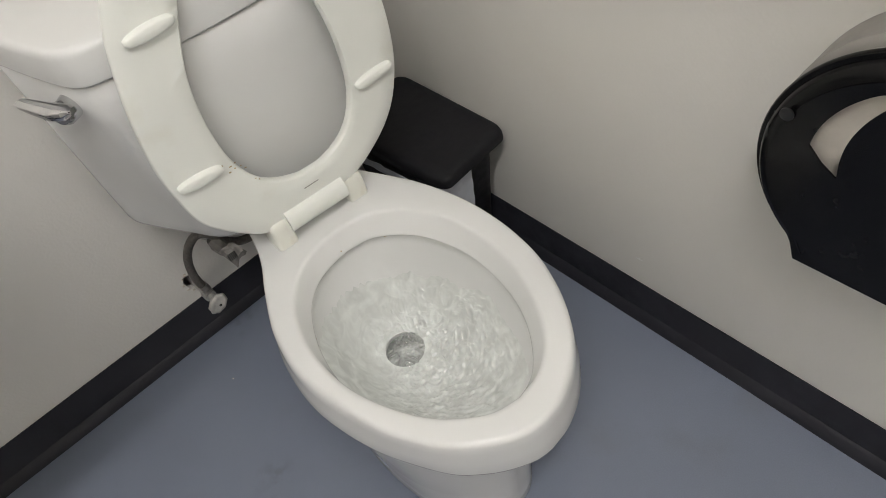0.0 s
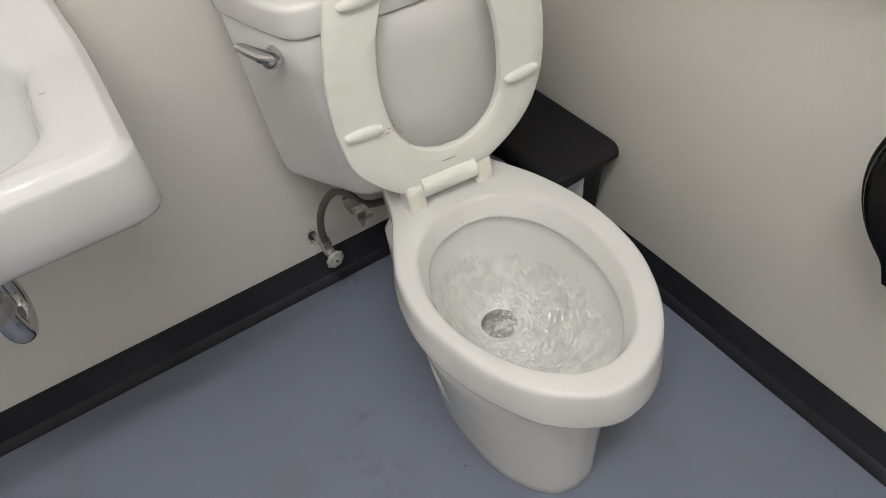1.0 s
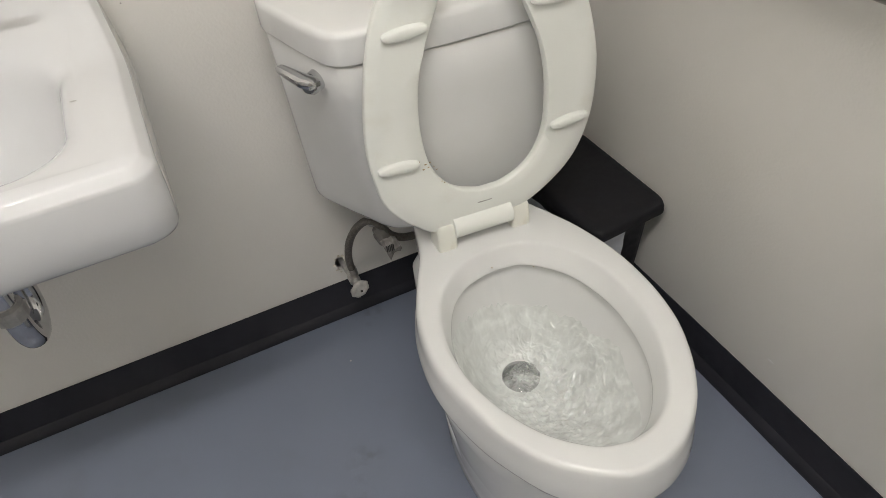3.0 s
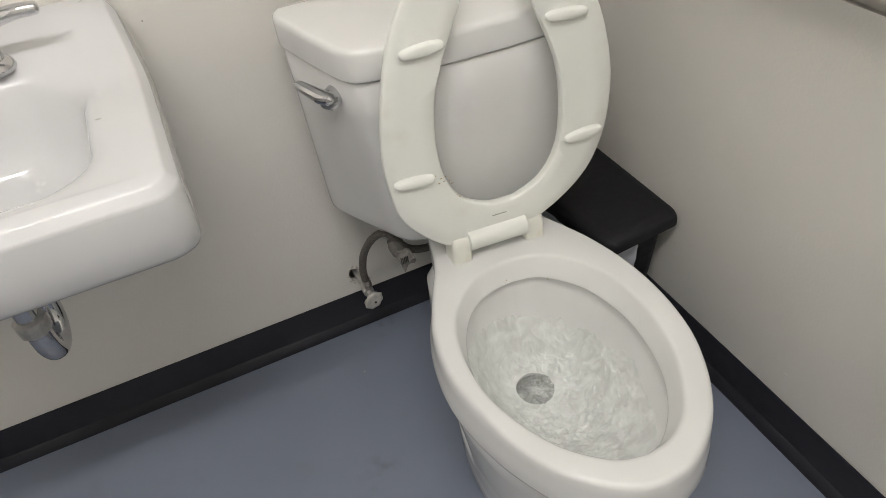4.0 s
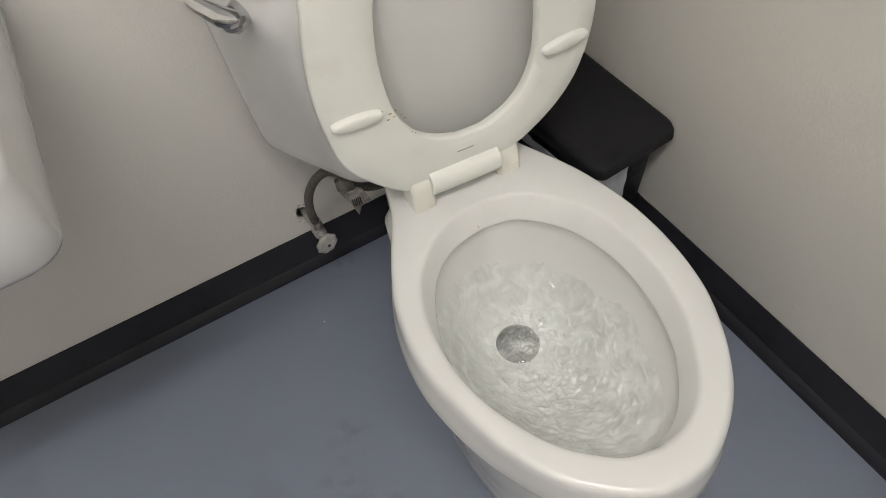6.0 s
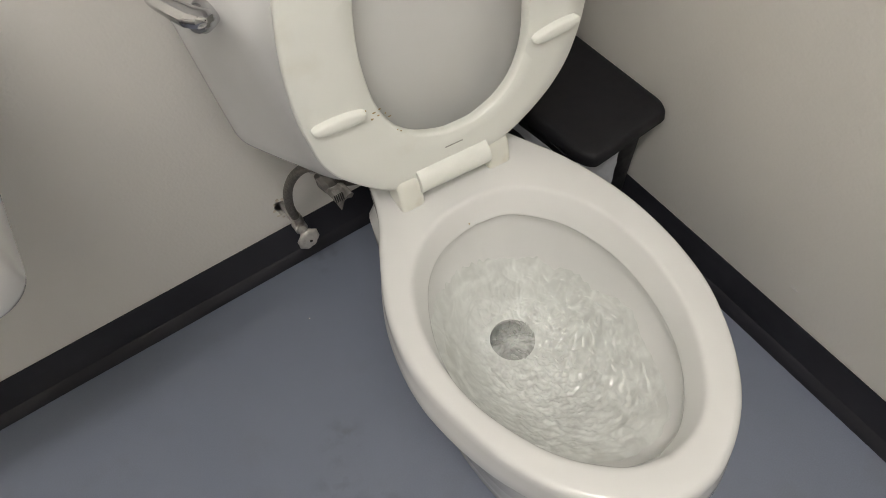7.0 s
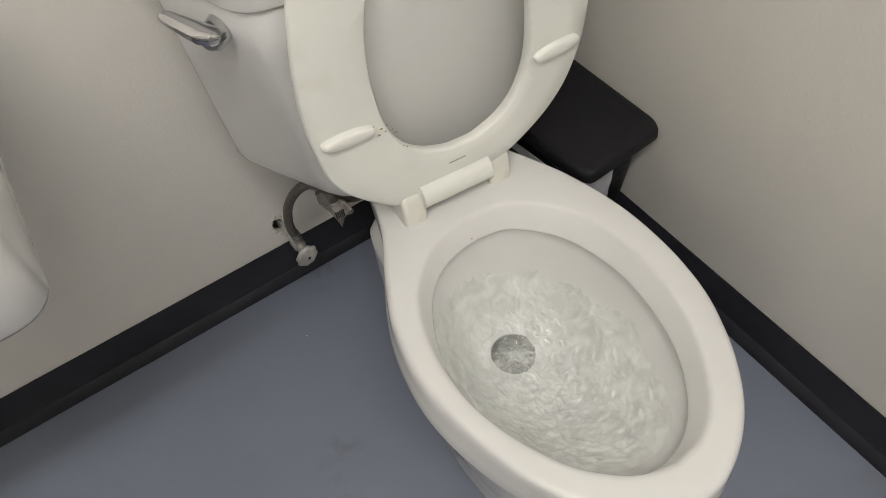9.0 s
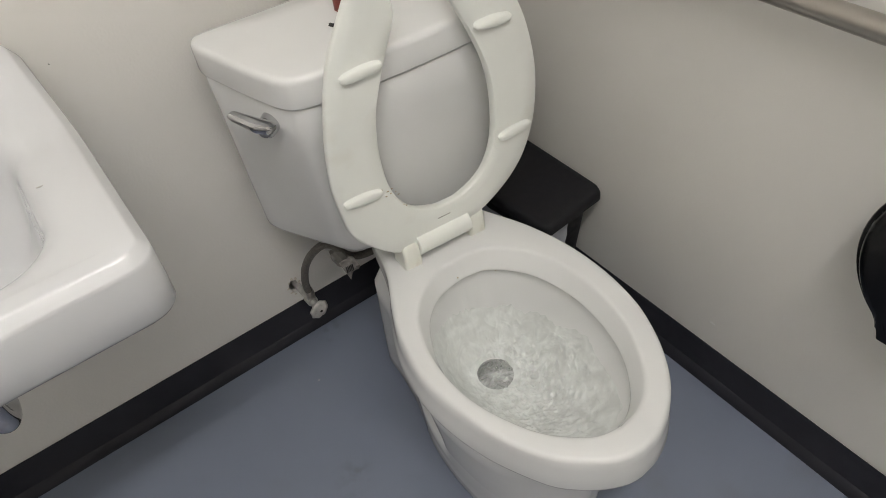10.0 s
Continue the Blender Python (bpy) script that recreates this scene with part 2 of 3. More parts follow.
def wall_with_hole(x0, x1, z0, z1, hx, hz, hw, hh, depth):
    """The back wall's sheet, with a ragged opening where the supply pipe comes through."""
    n = 16
    rnd = random.Random(4)
    inner, outer = [], []
    for k in range(n):
        a = 2 * math.pi * k / n
        j = 1 + rnd.uniform(-0.22, 0.22)
        inner.append((hx + hw * j * math.cos(a), hz + hh * j * math.sin(a)))
        c, s = math.cos(a), math.sin(a)
        m = max(abs(c), abs(s))
        u, v = c / m, s / m
        outer.append((hx + u * ((x1 - hx) if u > 0 else (hx - x0)), hz + v * ((z1 - hz) if v > 0 else (hz - z0))))
    corners = [(x1, z1), (x0, z1), (x0, z0), (x1, z0)]
    for k, at in ((2, 0), (6, 1), (10, 2), (14, 3)):
        outer[k] = corners[at]
    void = [(hx + (x - hx) * 2.6, hz + (z - hz) * 2.6) for x, z in inner]
    rings = [[(x, depth, z) for x, z in void], [(x, 0.013, z) for x, z in void], [(x, 0.0125, z) for x, z in inner], [(x, 0.0, z) for x, z in inner], [(x, 0.0, z) for x, z in outer], [(x, 0.12, z) for x, z in outer]]
    return ring_mesh(rings, True, True)


setting("wall_north", wall_with_hole(WEST - 0.1, EAST + 0.1, 0.0, HIGH, -0.196, 0.154, 0.0120, 0.0225, 0.11), PAINT, "unseen greige painted wall that closes the room and bounces light with a broken hole round the supply pipe", "wall", 20)
setting("wall_east", box(EAST, EAST + 0.1, SOUTH, 0.0, 0.0, HIGH), PAINT, "unseen greige painted wall that closes the room and bounces light with small scratches", "wall")
# unseen west and south walls, set close so they bounce light back
setting("wall_west", box(WEST - 0.1, WEST, SOUTH, 0.0, 0.0, HIGH), PAINT, "unseen greige painted wall that closes the room and bounces light", "wall")
setting("wall_south", box(WEST, EAST, SOUTH - 0.1, SOUTH, 0.0, HIGH), PAINT, "unseen greige painted wall that closes the room and bounces light", "wall")
setting("ceiling", box(WEST, EAST, SOUTH, 0.0, HIGH, HIGH + 0.1), CEILING_PAINT, "plain white painted ceiling", "ceiling")


def cove_base(length):
    """Rubber base along x: a thin upright strip that sweeps out into a toe."""
    prof = [(0, 0.101), (-0.0025, 0.102), (-0.0035, 0.0995), (-0.0036, 0.0235), (-0.0052, 0.0222), (-0.0088, 0.0188), (-0.0130, 0.0120), (-0.0176, 0.0050), (-0.0180, 0.0004), (0, 0.0004)]
    steps = max(2, int(length / 0.06))
    rings = []
    for k in range(steps + 1):
        x = length * k / steps
        w = 0.0012 * noise.noise(Vector((x * 5, length, 0)))
        rings.append([(x, y + (w if z < 0.03 and y < -0.005 else 0), z) for y, z in prof])
    return ring_mesh(rings, True, True)


b = setting("baseboard", cove_base(EAST - WEST - 0.002), BASE_RUBBER, "black rubber cove base along the wall behind the toilet", "baseboard", 50)
b.matrix_world = pose(WEST, -0.0005, 0)
b = setting("baseboard", cove_base(-SOUTH - 0.02), BASE_RUBBER, "black rubber cove base along the side wall", "baseboard", 50)
b.matrix_world = pose(EAST - 0.0005, -0.018, 0, 0, 0, -90)
b = setting("baseboard", cove_base(-SOUTH - 0.02), BASE_RUBBER, "black rubber cove base", "baseboard", 50)
b.matrix_world = pose(WEST + 0.0005, SOUTH, 0, 0, 0, 90)

# the ceiling fixture that lights the room
light = thing("ceiling_light", "long narrow white ceiling light with a wrap-round diffuser", "light", pose(-0.64, -1.42, 2.48))
part("housing", box(-0.61, 0.61, -0.085, 0.085, 0.092, 0.120, 0.006), CEILING_PAINT, light)
part("diffuser", box(-0.585, 0.585, -0.07, 0.07, 0.004, 0.091, 0.02), DIFFUSER, light)

# ---- toilet ----
toilet = thing("toilet", "white porcelain two-piece toilet with raised seat, flushing", "toilet", pose(0.02, 0, 0, 0, 0, -3.0))


def hump(v, middle, reach):
    """A smooth rise to 1 at the middle that ends at the reach."""
    u = max(0.0, 1 - abs(v - middle) / reach)
    return u * u * (3 - 2 * u)


def two_sided(right, left):
    """A closed ring from two half outlines."""
    return outline(right)[:73] + outline(left)[73:]


BACK = [(0, -0.195), (0.06, -0.195), (0.084, -0.205), (0.097, -0.25)]
# the crisp upper edge of the rim, and the lower edge to which its side flares out
RIM = two_sided(BACK + [(0.115, -0.30), (0.139, -0.35), (0.159, -0.395), (0.176, -0.45), (0.186, -0.50), (0.190, -0.55), (0.1890, -0.60), (0.1810, -0.655), (0.166, -0.70), (0.144, -0.745), (0.1125, -0.789), (0.074, -0.822), (0.034, -0.842), (0, -0.847)],
                BACK + [(0.106, -0.30), (0.120, -0.345), (0.140, -0.388), (0.158, -0.43), (0.173, -0.47), (0.182, -0.513), (0.1855, -0.555), (0.182, -0.60), (0.172, -0.645), (0.160, -0.69), (0.145, -0.73), (0.113, -0.782), (0.072, -0.820), (0.034, -0.842), (0, -0.847)])
SKIRT = two_sided(BACK + [(0.117, -0.30), (0.141, -0.35), (0.163, -0.395), (0.181, -0.45), (0.191, -0.50), (0.1945, -0.55), (0.1935, -0.60), (0.1865, -0.655), (0.173, -0.70), (0.153, -0.745), (0.122, -0.791), (0.082, -0.828), (0.038, -0.850), (0, -0.856)],
                  BACK + [(0.109, -0.30), (0.124, -0.345), (0.146, -0.386), (0.169, -0.435), (0.186, -0.485), (0.195, -0.54), (0.1955, -0.59), (0.188, -0.635), (0.175, -0.68), (0.156, -0.725), (0.119, -0.787), (0.087, -0.818), (0.058, -0.838), (0.024, -0.853), (0, -0.856)])
INNER = two_sided([(0, -0.389), (0.030, -0.392), (0.065, -0.405), (0.105, -0.443), (0.133, -0.495), (0.1435, -0.55), (0.144, -0.605), (0.135, -0.66), (0.114, -0.715), (0.079, -0.768), (0.040, -0.795), (0, -0.802)],
                  [(0, -0.389), (0.045, -0.394), (0.088, -0.417), (0.120, -0.451), (0.139, -0.490), (0.150, -0.53), (0.1535, -0.57), (0.150, -0.62), (0.138, -0.665), (0.119, -0.708), (0.098, -0.742), (0.072, -0.769), (0.038, -0.793), (0, -0.802)])
# the lower edge of the rim's inner wall, which leans in most at the back and least at the front
LIP = two_sided([(0, -0.404), (0.044, -0.413), (0.083, -0.447), (0.108, -0.487), (0.124, -0.545), (0.1265, -0.60), (0.118, -0.66), (0.100, -0.71), (0.071, -0.753), (0.038, -0.781), (0, -0.792)],
                [(0, -0.404), (0.030, -0.408), (0.066, -0.420), (0.098, -0.446), (0.121, -0.482), (0.138, -0.527), (0.1465, -0.575), (0.147, -0.62), (0.136, -0.665), (0.1165, -0.706), (0.096, -0.738), (0.070, -0.763), (0.036, -0.784), (0, -0.792)])


def facing(ring, other, middle):
    """The ring's points that lie in the directions of the other ring's points, seen from the middle."""
    out = []
    for px, py in other:
        dx, dy = px - middle[0], py - middle[1]
        best = None
        for (ax, ay), (bx, by) in zip(ring, ring[1:] + ring[:1]):
            ex, ey = bx - ax, by - ay
            det = ex * dy - ey * dx
            if abs(det) < 1e-12:
                continue
            u = ((middle[0] - ax) * dy - (middle[1] - ay) * dx) / det
            s = ((ax + u * ex - middle[0]) * dx + (ay + u * ey - middle[1]) * dy) / (dx * dx + dy * dy)
            if -1e-9 <= u <= 1 + 1e-9 and s > 0 and (best is None or s > best[0]):
                best = (s, (ax + u * ex, ay + u * ey))
        out.append(best[1])
    return out


INNER = facing(INNER, RIM, (0.0, -0.57))
LIP = facing(LIP, RIM, (0.0, -0.57))
FOOT = moved(outline([(0, -0.20), (0.06, -0.20), (0.080, -0.215), (0.084, -0.28), (0.094, -0.36), (0.119, -0.46), (0.124, -0.56), (0.110, -0.66), (0.083, -0.722), (0.044, -0.765), (0, -0.777)]), -0.024)
BELLY = moved(outline([(0, -0.22), (0.05, -0.22), (0.090, -0.235), (0.101, -0.30), (0.114, -0.37), (0.144, -0.455), (0.164, -0.54), (0.158, -0.62), (0.130, -0.70), (0.073, -0.765), (0, -0.787)]), -0.015)
WAIST = blend_rings(FOOT, BELLY, 0.26)
HOLE = (-0.008, -0.505)
SINK_RING = [(HOLE[0] + 0.0345 * math.sin(2 * math.pi * k / 144), HOLE[1] + 0.0365 * math.cos(2 * math.pi * k / 144)) for k in range(144)]
TOP = 0.412


UNDER = grown(LIP, 0.010)


def bowl_z(f):
    return 0.366 - 0.172 * math.sin(min(f, 1.0) * math.pi / 2) ** 0.95


def toilet_bowl():
    def band(d, z):
        """The rim's lower edge, which climbs towards the back."""
        return [(x, y, z + 0.022 * min(1.0, max(0.0, (y + 0.82) / 0.40))) for x, y in grown(SKIRT, d)]

    def pocket(ring, z, deep):
        """The hollow in both flanks of the pedestal."""
        out = []
        for x, y in ring:
            hold = min(1.0, max(0.0, (y + 0.545) / 0.012)) * min(1.0, max(0.0, (-0.30 - y) / 0.05))
            out.append((x - math.copysign(deep * hold, x) if abs(x) > 0.06 else x, y, z))
        return out

    rings = [level(grown(FOOT, -0.004), 0.0), level(FOOT, 0.006), level(grown(FOOT, -0.0005), 0.028), level(blend_rings(FOOT, WAIST, 0.42), 0.07), level(WAIST, 0.125), pocket(blend_rings(WAIST, BELLY, 0.012), 0.128, 0.002),
             pocket(blend_rings(WAIST, BELLY, 0.05), 0.134, 0.010), pocket(blend_rings(WAIST, BELLY, 0.34), 0.19, 0.013), pocket(blend_rings(WAIST, BELLY, 0.70), 0.25, 0.012), pocket(BELLY, 0.295, 0.006),
             [(x, y, z - 0.006) for x, y, z in band(-0.030, 0.325)], band(-0.014, 0.3320), band(-0.005, 0.3335), band(-0.001, 0.3365), band(0.0, 0.342),
             level(blend_rings(SKIRT, RIM, 0.30), 0.368), level(blend_rings(SKIRT, RIM, 0.62), 0.390), level(grown(blend_rings(SKIRT, RIM, 0.86), 0.0005), TOP - 0.007), level(grown(RIM, -0.0005), TOP - 0.0035), level(grown(RIM, -0.0035), TOP - 0.0008),
             level(grown(RIM, -0.0075), TOP), level(blend_rings(grown(RIM, -0.0075), grown(INNER, 0.010), 0.5), TOP + 0.0004), level(grown(INNER, 0.008), TOP + 0.0003), level(grown(INNER, 0.004), TOP - 0.0006), level(grown(INNER, 0.0012), TOP - 0.003), level(blend_rings(INNER, LIP, 0.06), TOP - 0.0065),
             level(blend_rings(INNER, LIP, 0.40), 0.396), level(blend_rings(INNER, LIP, 0.80), 0.3835), level(blend_rings(INNER, LIP, 0.96), 0.3785), level(LIP, 0.3755), level(grown(LIP, 0.001), 0.3735), level(grown(LIP, 0.004), 0.3722), level(grown(LIP, 0.008), 0.3718), level(UNDER, 0.3690)]
    for k in range(1, 19):
        f = k / 18
        rings.append(level(blend_rings(UNDER, SINK_RING, f), bowl_z(f)))
    for d, z, back in ((-0.002, 0.186, 0.002), (-0.002, 0.172, 0.010), (-0.002, 0.150, 0.030), (-0.003, 0.12, 0.058), (-0.006, 0.09, 0.085), (-0.010, 0.05, 0.10), (-0.016, 0.035, 0.11)):
        rings.append([(x, y + back, z) for x, y in grown(SINK_RING, d)])
    return ring_mesh(rings, True, True)


part("bowl", toilet_bowl(), PORCELAIN, toilet, "", 60)

LID = outline([(0, -0.052), (0.12, -0.052), (0.225, -0.054), (0.250, -0.066), (0.2525, -0.098), (0.241, -0.14), (0.225, -0.195), (0.208, -0.245), (0.197, -0.270), (0.180, -0.288), (0.146, -0.296), (0.075, -0.302), (0, -0.304)])
FLOOR_OF_TANK = two_sided([(0, -0.055), (0.12, -0.055), (0.212, -0.056), (0.231, -0.066), (0.231, -0.090), (0.224, -0.130), (0.212, -0.170), (0.194, -0.220), (0.178, -0.242), (0.140, -0.260), (0.070, -0.268), (0, -0.268)],
                          [(0, -0.055), (0.12, -0.055), (0.212, -0.056), (0.229, -0.066), (0.226, -0.090), (0.211, -0.120), (0.190, -0.157), (0.163, -0.202), (0.145, -0.232), (0.122, -0.252), (0.070, -0.265), (0, -0.268)])


def tank_body():
    """The cistern, drawn in towards its floor, most of all at the two slanted corners."""
    mouth = [(x * 0.98, -0.055 + (y + 0.052) * 0.965) for x, y in LID]
    rings = [level(shrunk(FLOOR_OF_TANK, 0.90), 0.4025), level(grown(FLOOR_OF_TANK, -0.007), 0.4032), level(grown(FLOOR_OF_TANK, -0.002), 0.4055), level(grown(FLOOR_OF_TANK, 0.001), 0.410)]
    for z in (0.42, 0.44, 0.47, 0.51, 0.56, 0.62, 0.69, 0.7545):
        f = ((z - 0.405) / 0.3542) ** 0.82
        rings.append(level(blend_rings(grown(FLOOR_OF_TANK, 0.002), mouth, f), z))
    rings += [level(grown(mouth, -0.003), 0.7568), level(grown(mouth, -0.012), 0.7570), level(grown(mouth, -0.013), 0.7594)]
    return ring_mesh(rings, True, True)


part("tank", tank_body(), PORCELAIN, toilet, "", 60)
part("tank_lid", ring_mesh([level(shrunk(LID, 0.90), 0.7594), level(grown(LID, -0.020), 0.7596), level(grown(LID, -0.002), 0.7602), level(grown(LID, -0.0005), 0.762), level(LID, 0.764), level(LID, 0.800), level(grown(LID, -0.001), 0.8045),
                            level(grown(LID, -0.0035), 0.8085), level(grown(LID, -0.0075), 0.8105), level(grown(LID, -0.012), 0.811), level(shrunk(LID, 0.88), 0.812), level(shrunk(LID, 0.5), 0.8125)], True, True), PORCELAIN, toilet, "", 60)
# the coupling between tank and bowl
part("coupling", box(-0.10, 0.10, -0.24, -0.10, 0.385, 0.404, 0.006), PORCELAIN, toilet)

# flush handle
handle = part("flush_handle", tube([(-0.203, -0.222, 0.721), (-0.213, -0.233, 0.721), (-0.220, -0.241, 0.722), (-0.225, -0.2465, 0.724)], [0.0165, 0.0165, 0.0150, 0.011], 24), CHROME, toilet, "worn chrome flush lever")
lever_rings = []


def boxy(a):
    """A cosine with flattened sides, for a rounded square section."""
    return math.copysign(abs(math.cos(a)) ** 0.55, math.cos(a))


for px, py, pz, w, h in ((-0.210, -0.257, 0.7290, 0.007, 0.004), (-0.2155, -0.2545, 0.7295, 0.0125, 0.0075), (-0.227, -0.244, 0.7320, 0.0135, 0.0070), (-0.237, -0.230, 0.7360, 0.0120, 0.0058),
                         (-0.2455, -0.215, 0.7385, 0.0105, 0.0048), (-0.252, -0.202, 0.7405, 0.0090, 0.0042), (-0.2545, -0.197, 0.7412, 0.0070, 0.0034)):
    lever_rings.append([(px - 0.9 * w * boxy(a), py - 0.45 * w * boxy(a), pz + h * boxy(a - math.pi / 2)) for a in (2 * math.pi * k / 14 for k in range(14))])
part("lever", ring_mesh(lever_rings, True, True), CHROME, handle, "", 35)

# seat, standing upright
SEAT_Y, SEAT_X = -0.340, 0.020


def seat_ring():
    """A ring open at its front, cut along the middle line of its width."""
    arms = []
    inner = [(0.0, 0.512), (0.024, 0.514), (0.060, 0.530), (0.085, 0.556), (0.101, 0.595), (0.1065, 0.642), (0.1055, 0.69), (0.097, 0.74), (0.078, 0.792), (0.060, 0.832), (0.045, 0.868), (0.047, 0.900)]
    right = [(0.0, 0.452), (0.040, 0.453), (0.072, 0.461), (0.112, 0.485), (0.145, 0.514), (0.170, 0.551), (0.189, 0.607), (0.1955, 0.675), (0.190, 0.735), (0.174, 0.798), (0.150, 0.850), (0.112, 0.918)]
    left = [(0.0, 0.452), (0.084, 0.4522), (0.115, 0.4560), (0.161, 0.500), (0.185, 0.540), (0.193, 0.590), (0.1955, 0.635), (0.191, 0.690), (0.181, 0.745), (0.168, 0.795), (0.150, 0.842), (0.112, 0.908)]
    for outer in (left, right):
        run = list(zip(curve([(x, y, 0) for x, y in inner], 8), curve([(x, y, 0) for x, y in outer], 8)))
        a, b = run[-1]
        mid, half = (a + b) / 2, (b - a) / 2
        ahead = Vector((-half.y, half.x, 0)).normalized()
        if ahead.y < 0:
            ahead = -ahead
        for k in range(1, 6):
            t = math.pi / 2 * k / 5
            run.append((mid - half * max(math.cos(t), 0.04) + ahead * 0.026 * math.sin(t), mid + half * max(math.cos(t), 0.04) + ahead * 0.026 * math.sin(t)))
        arms.append(run)
    rows = []
    for side in (-1, 1):
        for a, b in (arms[0][:0:-1] if side < 0 else arms[1]):
            w = (b - a).length
            d = (b - a) / w
            pts = []
            e = min(0.007, w * 0.3)
            for off, y in ((0, 0.009), (e * 0.10, 0.002), (e * 0.5, -0.0004), (w * 0.3, -0.0006), (w * 0.5, -0.0008), (w * 0.7, -0.0006), (w - e * 0.6, 0.0), (w - e * 0.12, 0.0025), (w, 0.008), (w - e * 0.3, 0.013), (w - e * 2, 0.0165), (w * 0.5, 0.018), (e * 2, 0.0165), (e * 0.3, 0.016)):
                q = a + d * off
                pts.append((side * q.x, y, q.y))
            rows.append(pts)
    return ring_mesh(rows, True, True)


seat = part("seat", seat_ring(), SEAT_PLASTIC, toilet, "off-white open-front toilet seat, raised, with brown specks", 50)
seat.matrix_local = pose(SEAT_X, SEAT_Y - 0.012, 0.43, 0, 0, -2.0) @ pose(0, 0, 0, -3.0) @ pose(0, 0, -0.43)


def bumper(x, z, turn):
    rings = []
    for k in range(25):
        u = math.sin(math.pi / 2 * (-1 + 2 * k / 24))
        end = max(0.0, (abs(u) - 0.80) / 0.20)
        w = (0.0050 + 0.0046 * (1 - u * u)) * math.sqrt(max(0.25, 1 - 0.75 * end * end))
        h = 0.0100 - 0.0030 * end * end
        rings.append([(u * 0.0335, 0.001, -w), (u * 0.0335, -h * 0.82, -w * 0.90), (u * 0.0330, -h, -w * 0.66), (u * 0.0330, -h, w * 0.50), (u * 0.0335, -h * 0.80, w * 0.84), (u * 0.0335, 0.001, w)])
    ob = part("bumper", ring_mesh(rings, True, True), SEAT_PLASTIC, seat, "", 50)
    ob.matrix_local = pose(x, 0, z, 0, turn, 0)


for bx, bz, bt in ((-0.1515, 0.601, 3), (0.1435, 0.601, -5), (-0.112, 0.808, -3), (0.113, 0.808, 3)):
    bumper(bx, bz, bt)
# bar of the hinge and its web
part("hinge_bar", tube([(-0.0735, 0.006, 0.4505), (-0.073, 0.006, 0.4505), (0.034, 0.006, 0.4505), (0.0345, 0.006, 0.4505)], [0.0190, 0.0210, 0.0210, 0.0190], 24), SEAT_PLASTIC, seat)
# maker's imprint as a plain bar
mark = part("imprint", box(-0.026, 0.000, -0.0015, -0.0010, 0.4888, 0.4906), GREY_MARK, seat, "faded grey imprint", 0)
rnd = random.Random(11)
for sx, sz in ((-0.103, 0.586), (-0.108, 0.592), (-0.100, 0.594), (-0.094, 0.585), (-0.112, 0.584), (-0.084, 0.553), (-0.080, 0.549), (-0.090, 0.578), (-0.118, 0.600)):
    part("stain", blob(sx, -0.0012, sz, rnd.uniform(0.001, 0.0026), 0.0007, rnd.uniform(0.0008, 0.0014), 0.5, 1), RUST, seat)

# hinge posts
for hx in (-0.068, 0.073):
    cap = part("hinge_cap", ring_mesh([level(rounded(-0.018, 0.018, -0.022, 0.024, 0.007), 0.0), level(rounded(-0.018, 0.018, -0.022, 0.024, 0.007), 0.012), level(rounded(-0.0175, 0.0175, -0.0205, 0.024, 0.008), 0.036),
                                       level(rounded(-0.0165, 0.0165, -0.017, 0.023, 0.008), 0.046), level(rounded(-0.013, 0.013, -0.011, 0.019, 0.007), 0.0515), level(rounded(-0.007, 0.007, -0.004, 0.012, 0.004), 0.0532)], True, True), CAP_PLASTIC, toilet, "yellowed plastic hinge cap", 60)
    cap.matrix_local = pose(hx, -0.335, TOP)
for sx, sy, sz in ((-0.010, -0.404, 0.385), (-0.020, -0.402, 0.383), (0.062, -0.412, 0.371), (0.068, -0.416, 0.370), (0.064, -0.418, 0.366), (-0.086, -0.428, 0.374), (-0.091, -0.432, 0.373), (-0.131, -0.500, 0.366)):
    part("stain", blob(sx, sy, sz, 0.0013, 0.0013, 0.0011, 0.5, 1), RUST, toilet)

